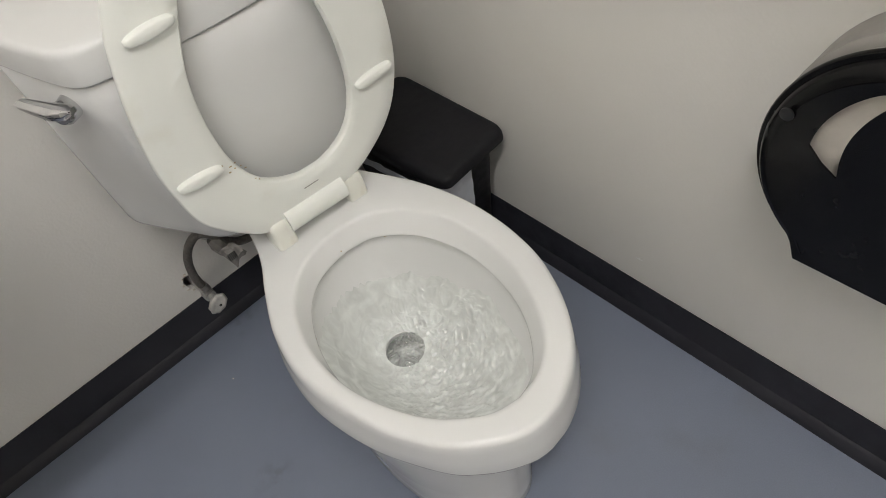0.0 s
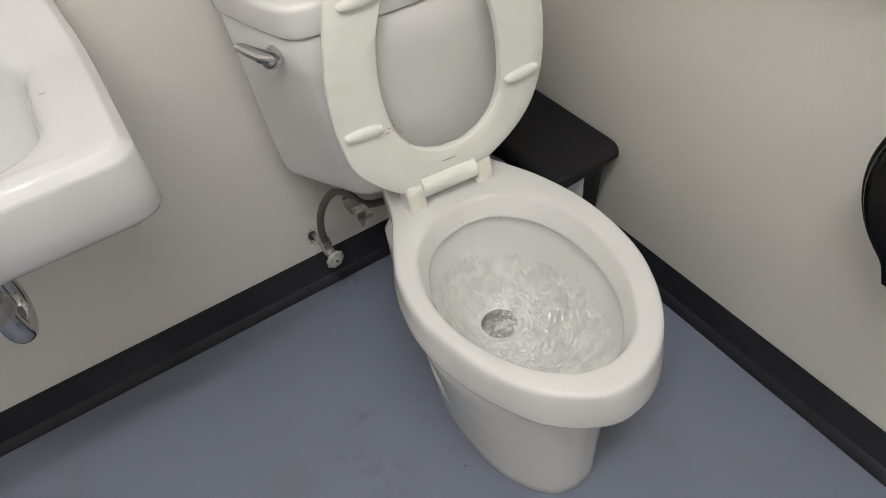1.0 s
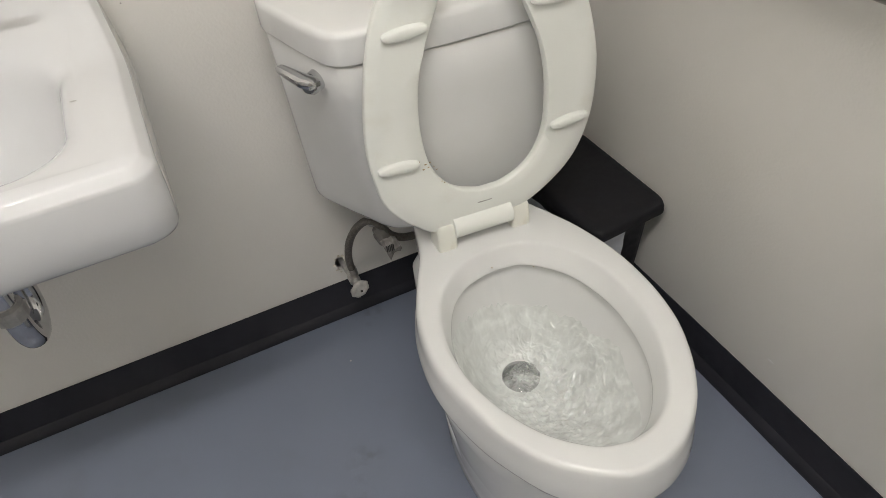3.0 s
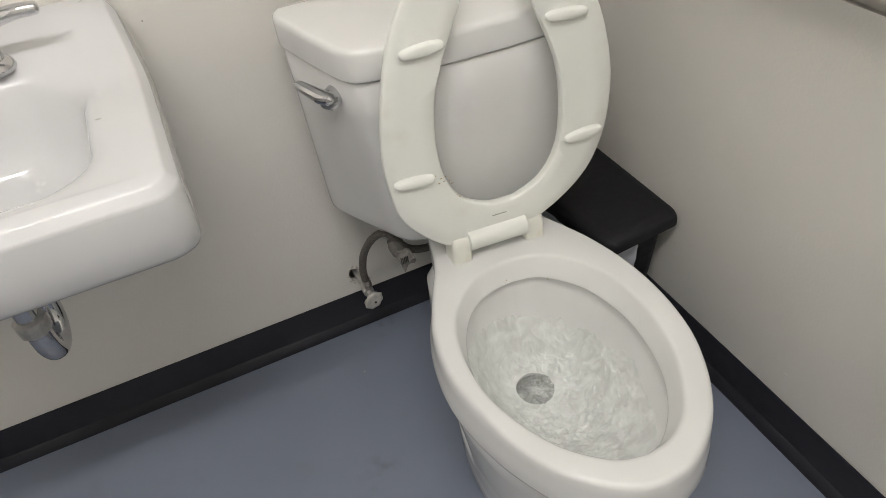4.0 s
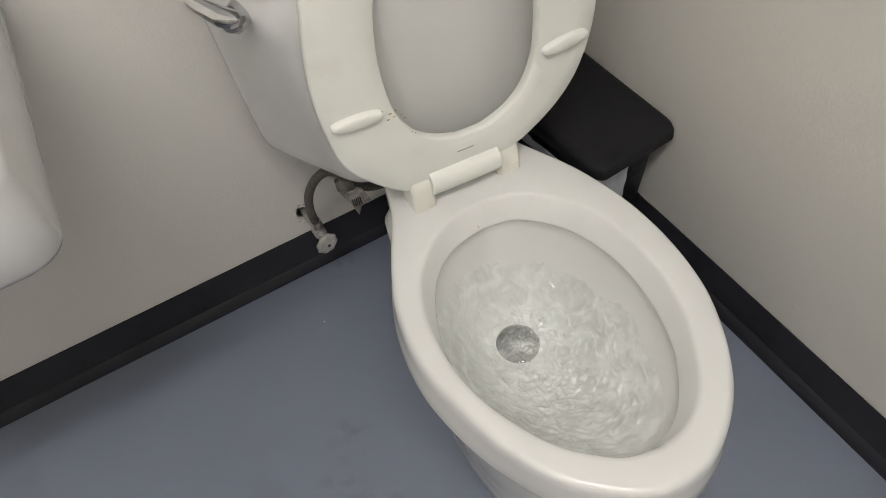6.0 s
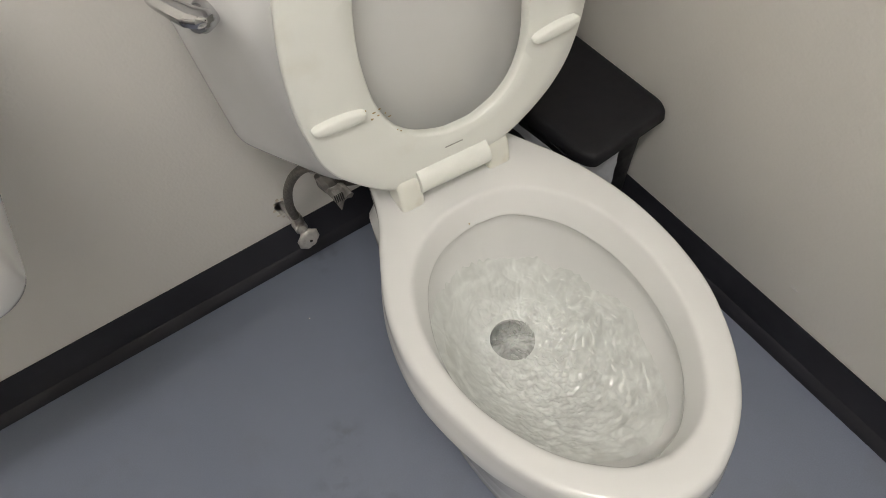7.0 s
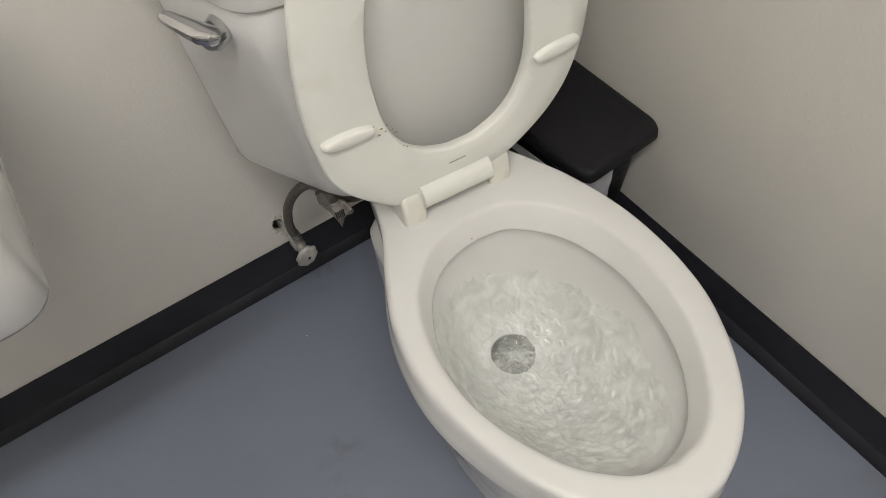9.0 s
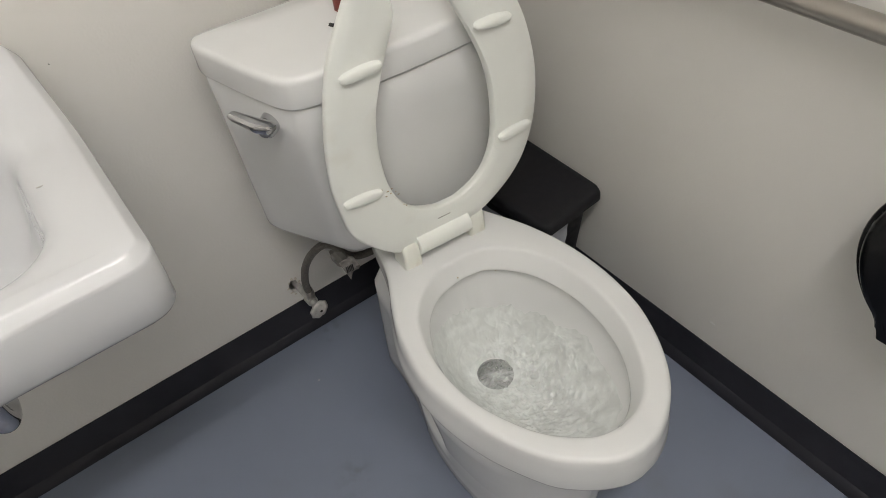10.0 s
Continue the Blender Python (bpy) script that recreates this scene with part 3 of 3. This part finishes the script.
# ---- water running round the bowl ----
def bowl_water():
    rings = []
    for k in range(120):
        row = []
        for (ux, uy), (sx, sy) in zip(twice(UNDER), twice(SINK_RING)):
            c = math.atan2(uy - HOLE[1], ux - HOLE[0])
            start = 0.175 + 0.11 * math.cos(c - 0.7) + 0.07 * noise.noise(Vector((math.cos(c) * 2.5, math.sin(c) * 2.5, 0.0))) + 0.03 * noise.noise(Vector((math.cos(c) * 14, math.sin(c) * 14, 5.0)))
            f = start + (1 - start) * k / 119
            x, y = ux + (sx - ux) * f, uy + (sy - uy) * f
            a = math.atan2(y - HOLE[1], x - HOLE[0])
            r = math.hypot(x - HOLE[0], y - HOLE[1])
            turn = a + r * 9
            q = Vector((x + 0.006 * noise.noise(Vector((x * 60, y * 60, 1.0))), y + 0.006 * noise.noise(Vector((x * 60, y * 60, 9.0))), 0))
            crest = (1 - abs(noise.noise(Vector((q.x * 62, q.y * 62, 2.0))) * 1.9)) ** 3 + 0.80 * (1 - abs(noise.noise(Vector((q.x * 125, q.y * 125, 7.0))) * 1.9)) ** 3
            w = crest - 0.55 + 0.5 * noise.noise(Vector((math.cos(turn) * 4.2, math.sin(turn) * 4.2, r * 95))) + 0.5 * noise.noise(Vector((x * 75, y * 75, 5.0)))
            calm = 0.25 + 0.75 * min(1.0, max(0.0, (0.06 + x * 0.8 - y - 0.512) / 0.16))
            edge = min(1.0, (f - start) / 0.12) * min(1.0, (1.0 - f) / 0.10 + 0.15)
            row.append((x, y, bowl_z(f) + 0.0008 + (0.0055 + 0.0044 * w * calm + 0.0005 * noise.noise(Vector((x * 260, y * 260, 4.0)))) * edge))
        rings.append(row)
    return ring_mesh(rings)


def pool(d, z):
    """One ring of the churning water that stands in the outlet."""
    return [(x, y, z + min(0.0, 0.32 * (0.6 * (x - HOLE[0]) - 0.8 * (y - HOLE[1]))) + 0.0030 * noise.noise(Vector((x * 70, y * 70, 3))) + 0.0030 * (1 - abs(noise.noise(Vector((x * 120, y * 120, 8))) * 2)) ** 2) for x, y in twice(grown(SINK_RING, -d))]


def twice(ring):
    out = []
    for k, p in enumerate(ring):
        q = ring[(k + 1) % len(ring)]
        out += [p, ((p[0] + q[0]) / 2, (p[1] + q[1]) / 2)]
    return out


w = part("bowl_water", bowl_water(), WATER, None, "", 180)
w.matrix_world = pose(0.02, 0, 0, 0, 0, -3.0)
part("foam", ring_mesh([pool(-0.006 + 0.0016 * k, 0.1935) for k in range(25)], False, True), POOL_WATER, w, "bubbling water in the outlet", 180)
rnd = random.Random(8)
for k in range(9):
    a, r = rnd.uniform(0, 2 * math.pi), rnd.uniform(0.008, 0.028)
    part("bubble", blob(HOLE[0] + r * math.cos(a), HOLE[1] + r * math.sin(a), 0.1955, *(rnd.uniform(0.0016, 0.0032),) * 3, 0.0, 2), POOL_WATER, w, "", 180)
tagged(w, "clear rippled water swirling down the white toilet bowl", "water")

# ---- water supply ----
supply = thing("water_supply", "corroded supply valve with grey braided hose under the tank", "supply valve", pose(0, 0, 0))
part("stub_pipe", tube([(-0.189, 0.04, 0.150), (-0.188, -0.02, 0.149), (-0.186, -0.05, 0.146)], 0.008, 14), CORRODED, supply)
valve = part("valve", tube([(-0.187, -0.040, 0.150), (-0.187, -0.046, 0.150), (-0.186, -0.047, 0.150), (-0.185, -0.066, 0.148), (-0.185, -0.067, 0.148), (-0.184, -0.076, 0.147), (-0.184, -0.090, 0.145)], [0.009, 0.0095, 0.0125, 0.0125, 0.0095, 0.0098, 0.0055], 16), CORRODED, supply)
part("outlet", tube([(-0.1855, -0.057, 0.148), (-0.184, -0.058, 0.158), (-0.184, -0.062, 0.170)], [0.0085, 0.0095, 0.0085], 14), CORRODED, valve)
knob_rings = []
for k, (s, d) in enumerate(((0.6, 0.0), (0.95, 0.001), (1.0, 0.004), (0.96, 0.007), (0.7, 0.0085), (0.25, 0.0075))):
    knob_rings.append([(0.0235 * s * math.cos(a) * (1 + 0.05 * math.cos(8 * a)), 0.0165 * s * math.sin(a) * (1 + 0.05 * math.cos(8 * a)), d) for a in (2 * math.pi * j / 32 for j in range(32))])
knob = part("knob", ring_mesh(knob_rings, True, True), CORRODED, valve, "white-crusted oval valve knob", 60)
knob.matrix_local = Matrix.Translation((-0.184, -0.089, 0.145)) @ pose(0, 0, 0, 90, 0, 0) @ pose(0, 0, 0, -22, -12, 0) @ pose(0, 0, 0, 0, 0, 35)
part("screw", blob(-0.1825, -0.0985, 0.1435, 0.0035, 0.002, 0.0035, 0.2, 1), DARK_MARK, valve)
hose_line = curve([(-0.184, -0.064, 0.172), (-0.188, -0.068, 0.20), (-0.189, -0.076, 0.235), (-0.183, -0.090, 0.283), (-0.169, -0.113, 0.330), (-0.150, -0.136, 0.360), (-0.134, -0.148, 0.358), (-0.121, -0.154, 0.336),
                   (-0.104, -0.158, 0.316), (-0.080, -0.162, 0.306), (-0.050, -0.166, 0.308), (-0.02, -0.17, 0.33)], 8)
part("hose", tube(hose_line, 0.0082, 14), BRAID, supply, "grey braided supply hose")
part("ferrule", tube([(-0.1835, -0.060, 0.160), (-0.184, -0.063, 0.170), (-0.1842, -0.0632, 0.171), (-0.185, -0.065, 0.181), (-0.1852, -0.0652, 0.182), (-0.186, -0.066, 0.190)], [0.0088, 0.0098, 0.0086, 0.0098, 0.0086, 0.0094], 16), STEEL, supply)
part("shank", tube([(-0.136, -0.128, 0.402), (-0.134, -0.132, 0.366), (-0.133, -0.134, 0.345)], [0.017, 0.017, 0.013], 16), CORRODED, supply)
part("coupling_nut", tube([(-0.134, -0.146, 0.345), (-0.128, -0.150, 0.334), (-0.127, -0.150, 0.330), (-0.121, -0.152, 0.308), (-0.119, -0.152, 0.304)], [0.011, 0.016, 0.018, 0.016, 0.011], 10), PIPE_WHITE, supply, "translucent plastic coupling nut", 30)
tag_bm = ring_mesh([[(-0.140 + 0.031 * u + 0.014 * v, -0.176 - 0.014 * noise.noise(Vector((u * 3.1, v * 2.7, 1))), 0.332 - 0.054 * v + 0.010 * u * v) for u in (0, 0.2, 0.4, 0.6, 0.8, 1)] for v in (0, 0.2, 0.4, 0.6, 0.8, 1)], loop=False)
bmesh.ops.solidify(tag_bm, geom=tag_bm.faces[:], thickness=0.0008)
tag = part("paper_tag", tag_bm, CLEAR, supply, "crumpled pale label with dark bars")
for k in range(5):
    part("print_bar", box(-0.132 + 0.0034 * k, -0.1302 + 0.0034 * k, -0.186, -0.1835, 0.305, 0.321), DARK_MARK, tag)
plaster = thing("broken_plaster", "chipped plaster edge round the pipe hole", "plaster")
rnd = random.Random(5)
for k in range(9):
    a = 2 * math.pi * k / 9 + 0.3
    part("chip", blob(-0.196 + 0.0145 * math.cos(a), -0.0005, 0.154 + 0.0250 * math.sin(a), rnd.uniform(0.002, 0.0045), 0.0018, rnd.uniform(0.002, 0.005), 0.6, 1), PLASTER, plaster)

# ---- waste bin ----
bin_ = thing("waste_bin", "small black plastic bin with closed lid and grey bag", "bin")
part("body", ring_mesh([level(rounded(0.246, 0.382, -0.318, -0.085, 0.03), 0.0), level(rounded(0.243, 0.385, -0.322, -0.083, 0.03), 0.008), level(rounded(0.222, 0.393, -0.350, -0.070, 0.03), 0.292),
                        level(rounded(0.219, 0.396, -0.353, -0.068, 0.03), 0.296), level(rounded(0.219, 0.396, -0.353, -0.068, 0.03), 0.308), level(rounded(0.224, 0.391, -0.348, -0.073, 0.028), 0.310)], True, True), BLACK_PLASTIC, bin_)


def lid_plan(d):
    base = rounded(0.0, 1.0, 0.0, 1.0, 0.11, 8)
    out = []
    for u, v in base:
        x0, x1 = 0.226 - 0.030 * v, 0.4095
        y0, y1 = -0.385 + 0.013 * u, -0.055
        out.append((x0 + (x1 - x0) * u, y0 + (y1 - y0) * v))
    return grown(out, d)


part("lid", ring_mesh([level(lid_plan(-0.006), 0.309), level(lid_plan(-0.001), 0.3095), level(lid_plan(0.0), 0.312), level(lid_plan(-0.001), 0.324), level(lid_plan(-0.004), 0.3305), level(lid_plan(-0.009), 0.3335), level(shrunk(lid_plan(0), 0.80), 0.3345)], True, True), BLACK_PLASTIC, bin_, "flat black lid with rounded corners", 60)
bag_rows = []
for v in range(7):
    row = []
    for k in range(49):
        u = k / 48
        if u < 0.55:
            y = -0.09 - (0.345 - 0.12) * u / 0.55
            x = 0.217 - 0.030 * (y + 0.385) / 0.33
        elif u < 0.72:
            a = radians(180 + 90 * (u - 0.55) / 0.17)
            x, y = 0.240 + 0.034 * math.cos(a), -0.324 + 0.036 * math.sin(a)
        else:
            x, y = 0.240 + 0.074 * (u - 0.72) / 0.28, -0.360
        drop = 0.024 + 0.098 * max(0, min(1, (u - 0.42) / 0.12)) + 0.004 * noise.noise(Vector((u * 14, 1, 0)))
        wob = 0.0035 * noise.noise(Vector((u * 18, v * 0.6, 5)))
        row.append((x - wob + 0.004 * v / 6 * (0.4 if u < 0.55 else 0), y + wob + 0.006 * v / 6 * (1 if u > 0.6 else 0), 0.308 - drop * v / 6))
    bag_rows.append(row)
bag_bm = ring_mesh(bag_rows, loop=False)
bmesh.ops.solidify(bag_bm, geom=bag_bm.faces[:], thickness=0.0007)
part("bag", bag_bm, BAG, bin_, "grey plastic bag folded over the edge", 80)

# ---- wash basin ----
basin = thing("wash_basin", "white porcelain wall-hung wash basin with shallow ledge", "sink")
X0, X1, YF = -0.955, -0.442, -0.500


def basin_mesh():
    def sq(x0, x1, y0, y1, r):
        return rounded(x0, x1, y0, y1, r, 8, 12)

    def out(d, yf=YF):
        return sq(X0 - d, X1 + d, yf - d, -0.002, 0.034 + max(d, -0.028))
    rings = [level(sq(X0 + 0.09, X1 - 0.09, -0.36, -0.002, 0.05), 0.655), level(sq(X0 + 0.05, X1 - 0.05, -0.42, -0.002, 0.05), 0.69), level(sq(X0 + 0.020, X1 - 0.020, -0.468, -0.002, 0.04), 0.722),
             level(sq(X0 + 0.008, X1 - 0.008, -0.484, -0.002, 0.035), 0.7235), level(out(-0.004, -0.490), 0.727), level(out(-0.001, -0.493), 0.735), level(out(0.0, -0.497), 0.77), level(out(0.0), 0.812),
             level(out(-0.0008), 0.8165), level(out(-0.002), 0.8185), level(out(-0.010), 0.8275), level(out(-0.0115), 0.8292), level(out(-0.0145), 0.8305), level(out(-0.03), 0.8325),
             *[level(blend_rings(out(-0.03), sq(-0.895, -0.505, -0.460, -0.130, 0.06), k / 5), 0.8325 - 0.0015 * k / 5) for k in range(1, 5)],
             *[level(sq(-0.895 + d, -0.505 - d, -0.460 + d, -0.130 - d, 0.075), z) for d, z in ((0.0, 0.8310), (0.006, 0.8302), (0.012, 0.8285), (0.017, 0.8255), (0.021, 0.8212), (0.0245, 0.8155), (0.0275, 0.808))],
             *[level(sq(-0.867 + d, -0.533 - d, -0.432 + d, -0.158 - d, 0.075), z) for d, z in ((0.002, 0.798), (0.006, 0.782), (0.012, 0.762), (0.022, 0.741), (0.036, 0.724), (0.055, 0.711))],
             level(sq(-0.75, -0.65, -0.345, -0.245, 0.045), 0.701), level(sq(-0.725, -0.675, -0.32, -0.27, 0.02), 0.698)]
    # the back of the deck climbs to a ledge along the wall
    shaped = []
    for ring in rings:
        row = []
        for x, y, z in ring:
            up = min(1.0, max(0.0, (y + 0.225) / 0.215))
            up = up * up * (3 - 2 * up) * min(1.0, max(0.0, (z - 0.76) / 0.06))
            pull = 0.013 * up * (1 if x > -0.70 else -1) * min(1.0, abs(x + 0.70) / 0.22)
            row.append((x - pull, y, z + 0.050 * up))
        shaped.append(row)
    return ring_mesh(shaped, True, True)


part("bowl", basin_mesh(), BASIN_PORCELAIN, basin, "", 60)
part("speck", blob(-0.511, -0.306, 0.8312, 0.0045, 0.0018, 0.0006, 0.5, 1), GREY_MARK, basin)

faucet = thing("basin_faucet", "chrome faucet handle with curved lever on the basin ledge", "faucet")
FX, FY, FZ = -0.626, -0.124, 0.0200
part("base", ring_mesh([[(FX + r * math.cos(a), FY + r * math.sin(a), FZ + z) for a in (2 * math.pi * k / 32 for k in range(32))] for r, z in ((0.030, 0.832), (0.031, 0.835), (0.030, 0.841), (0.026, 0.8455), (0.022, 0.848))], True, True), CHROME, faucet)
part("stem", ring_mesh([[(FX + r * math.cos(a), FY + r * math.sin(a), FZ + z) for a in (2 * math.pi * k / 24 for k in range(24))] for r, z in ((0.0215, 0.846), (0.0200, 0.856), (0.0165, 0.862), (0.0150, 0.871), (0.0155, 0.878), (0.0140, 0.883), (0.008, 0.886))], True, True), CHROME, faucet)
part("lever", tube(curve([(FX - 0.008, FY, FZ + 0.868), (FX + 0.008, FY - 0.005, FZ + 0.884), (FX + 0.030, FY - 0.012, FZ + 0.898), (FX + 0.054, FY - 0.017, FZ + 0.904), (FX + 0.076, FY - 0.020, FZ + 0.905), (FX + 0.090, FY - 0.020, FZ + 0.904)], 6),
                   [0.012 - 0.00012 * k for k in range(26)] + [0.0085, 0.0085, 0.0083, 0.0075, 0.0045], 16), CHROME, faucet)

trap = thing("drain_trap", "chrome drain trap hanging below the wash basin", "pipe", pose(0, 0, -0.010))
part("tailpiece", tube([(-0.735, -0.235, 0.70), (-0.735, -0.235, 0.50)], 0.0165, 20), CHROME, trap)
part("slip_nut", tube([(-0.735, -0.235, 0.540), (-0.735, -0.235, 0.536), (-0.735, -0.235, 0.512), (-0.735, -0.235, 0.508)], [0.019, 0.0245, 0.0245, 0.020], 10), CORRODED, trap, "", 30)
part("bend", tube(curve([(-0.735, -0.235, 0.52), (-0.735, -0.234, 0.480), (-0.734, -0.222, 0.452), (-0.732, -0.195, 0.440), (-0.730, -0.165, 0.452), (-0.729, -0.150, 0.480), (-0.729, -0.146, 0.52)], 8), 0.0185, 20), CHROME, trap)
part("wall_tube", tube(curve([(-0.729, -0.146, 0.515), (-0.729, -0.135, 0.545), (-0.729, -0.10, 0.555), (-0.729, -0.002, 0.556)], 6), 0.0165, 20), CHROME, trap)

# ---- roll dispenser on the side wall ----
disp = thing("toilet_paper_dispenser", "smoked black jumbo roll dispenser on the wall", "dispenser")
CY, CZ, CR, XF = -1.036, 0.636, 0.158, 0.302


def disp_plan(d):
    pts, r = [], CR + d
    for k in range(57):
        a = radians(-50 + 280 * k / 56)
        pts.append((CY + r * math.cos(a), CZ + r * math.sin(a)))
    foot = [(CY - 0.094 - d, 0.507), (CY - 0.098 - d, 0.496 - d), (CY - 0.090 - d, 0.488 - d), (CY + 0.082 + d, 0.488 - d), (CY + 0.090 + d, 0.494 - d), (CY + 0.094 + d, 0.505)]
    return pts + foot


def at_x(ring, x):
    return [(x, y, z) for y, z in ring]


part("back_housing", ring_mesh([at_x(disp_plan(0.0), 0.4105), at_x(disp_plan(0.0), 0.356), at_x(disp_plan(-0.003), 0.353), at_x(disp_plan(-0.012), 0.352), at_x(disp_plan(-0.012), 0.326), at_x(disp_plan(-0.016), 0.325)], True, False), HOUSING_GREY, disp, "", 40)
part("cover_rim", ring_mesh([at_x(disp_plan(-0.014), 0.3255), at_x(disp_plan(-0.002), 0.3250), at_x(disp_plan(0.0), 0.3235), at_x(disp_plan(0.0), 0.3185), at_x(disp_plan(-0.0015), 0.3165), at_x(disp_plan(-0.006), 0.316), at_x(disp_plan(-0.008), 0.310),
                             at_x(disp_plan(-0.013), XF + 0.002), at_x(disp_plan(-0.024), XF)], False, False), GLOSS_BLACK, disp, "", 40)


def cover_face():
    """The front sheet with a window cut in it, and its edge's thickness."""
    bm = bmesh.new()
    N = 120

    def spot(i, k):
        deg = 360.0 * k / N
        deg = deg - 360 if deg > 180 else deg
        up = min(1.0, max(0.0, deg / 66.0))
        r_in, r_out = 0.062 + 0.046 * up ** 1.6, 0.101 + 0.023 * up
        r = (0.020, 0.042, r_in, (r_in + r_out) / 2, r_out, 0.136)[i]
        lean = (0.0, 0.0, 0.0, 7.0, 14.0, 14.0)[i] * max(0.0, 1 - abs(deg - 3.0) / 60.0)
        a = radians(deg + lean)
        return (XF - 0.004 * (1 - (r / 0.136) ** 2), CY + r * math.cos(a), CZ + r * math.sin(a))

    grid = [[bm.verts.new(spot(i, k)) for k in range(N)] for i in range(6)]
    mid = bm.verts.new((XF - 0.004, CY, CZ))
    for k in range(N):
        bm.faces.new((mid, grid[0][k], grid[0][(k + 1) % N]))
    for i in range(len(grid) - 1):
        for k in range(N):
            if 2 <= i <= 3 and 1 <= k < 24:
                continue
            bm.faces.new((grid[i][k], grid[i + 1][k], grid[i + 1][(k + 1) % N], grid[i][(k + 1) % N]))
    bmesh.ops.recalc_face_normals(bm, faces=bm.faces)
    bmesh.ops.solidify(bm, geom=bm.faces[:], thickness=0.0025)
    return bm


part("cover", cover_face(), GLOSS_BLACK, disp, "smoked cover with a curved window", 40)
part("lock", tube([(XF - 0.0035, -0.909, 0.693), (XF - 0.0055, -0.909, 0.693), (XF - 0.0062, -0.909, 0.693)], [0.0075, 0.0075, 0.005], 20), HOUSING_LOCK, disp, "round grey lock button")
low = [(CY - 0.10, 0.555), (CY - 0.085, 0.492), (CY + 0.078, 0.492), (CY + 0.10, 0.555)]
part("lower_cover", ring_mesh([[(XF + 0.0005, y, z) for y, z in low], [(XF + 0.006, y, z) for y, z in low]], True, True), GLOSS_BLACK, disp)
part("paper_roll", ring_mesh([[(x, CY + r * math.cos(a), CZ + r * math.sin(a)) for a in (2 * math.pi * k / 64 for k in range(64))] for x, r in ((0.398, 0.03), (0.398, 0.130), (0.318, 0.130), (0.3165, 0.128), (0.3165, 0.03))], False, False), PAPER, disp, "beige tissue roll")

# ---- grab bar ----
bar = thing("grab_bar", "brushed steel grab bar fixed along the side wall", "grab bar")
part("rail", tube([(0.370, -0.30, 0.866), (0.370, -1.36, 0.866)], 0.016, 24), STEEL, bar)
for gy, s in ((-0.30, 1), (-1.36, -1)):
    part("bracket", tube(curve([(0.370, gy, 0.866), (0.372, gy + s * 0.012, 0.866), (0.382, gy + s * 0.022, 0.866), (0.409, gy + s * 0.024, 0.866)], 5), 0.016, 20), STEEL, bar)
    part("flange", tube([(0.4105, gy + s * 0.024, 0.866), (0.406, gy + s * 0.024, 0.866), (0.404, gy + s * 0.024, 0.866)], [0.038, 0.038, 0.034], 28), STEEL, bar)

# ---- small things and marks ----
# unidentified small brown-red object; the bottle shape and cap are made up
bottle = thing("small_red_object", "small dark red unidentified object on the tank lid, given a bottle's shape", "bottle", pose(-0.012, -0.150, 0.8125))
part("body", ring_mesh([[(r * math.cos(a), r * math.sin(a), z) for a in (2 * math.pi * k / 20 for k in range(20))] for r, z in ((0.010, 0.0), (0.0115, 0.001), (0.0115, 0.040), (0.009, 0.047), (0.006, 0.050))], True, True), RED, bottle)
part("cap", tube([(0, 0, 0.049), (0, 0, 0.062)], 0.007, 16), BLACK_PLASTIC, bottle)
tagged(part("debris", blob(-0.052, -0.188, 0.8145, 0.0045, 0.006, 0.002, 0.6), DARK_MARK), "dark crumb lying on the tank lid", "debris")
rnd = random.Random(21)
for name, x, y, z, rx, ry, rz, mat, label, cat in (
        ("wall_speck", -0.426, -0.0004, 0.826, 0.0011, 0.0006, 0.0011, DARK_MARK, "dark speck on the painted wall", "speck"),
        ("wall_scratch", 0.4103, -0.682, 0.168, 0.0010, 0.0085, 0.0026, CHIP, "pale chip in the painted wall", "scratch"),
        ("floor_crumb", -0.189, -0.617, 0.001, 0.002, 0.002, 0.0014, DARK_MARK, "dark crumb on the vinyl floor", "crumb"),
        ("floor_crumb", -0.255, -0.152, 0.0006, 0.0018, 0.0018, 0.0008, PAPER, "pale crumb on the vinyl floor", "crumb")):
    tagged(part(name, blob(x, y, z, rx, ry, rz, 0.4, 1), mat), label, cat)
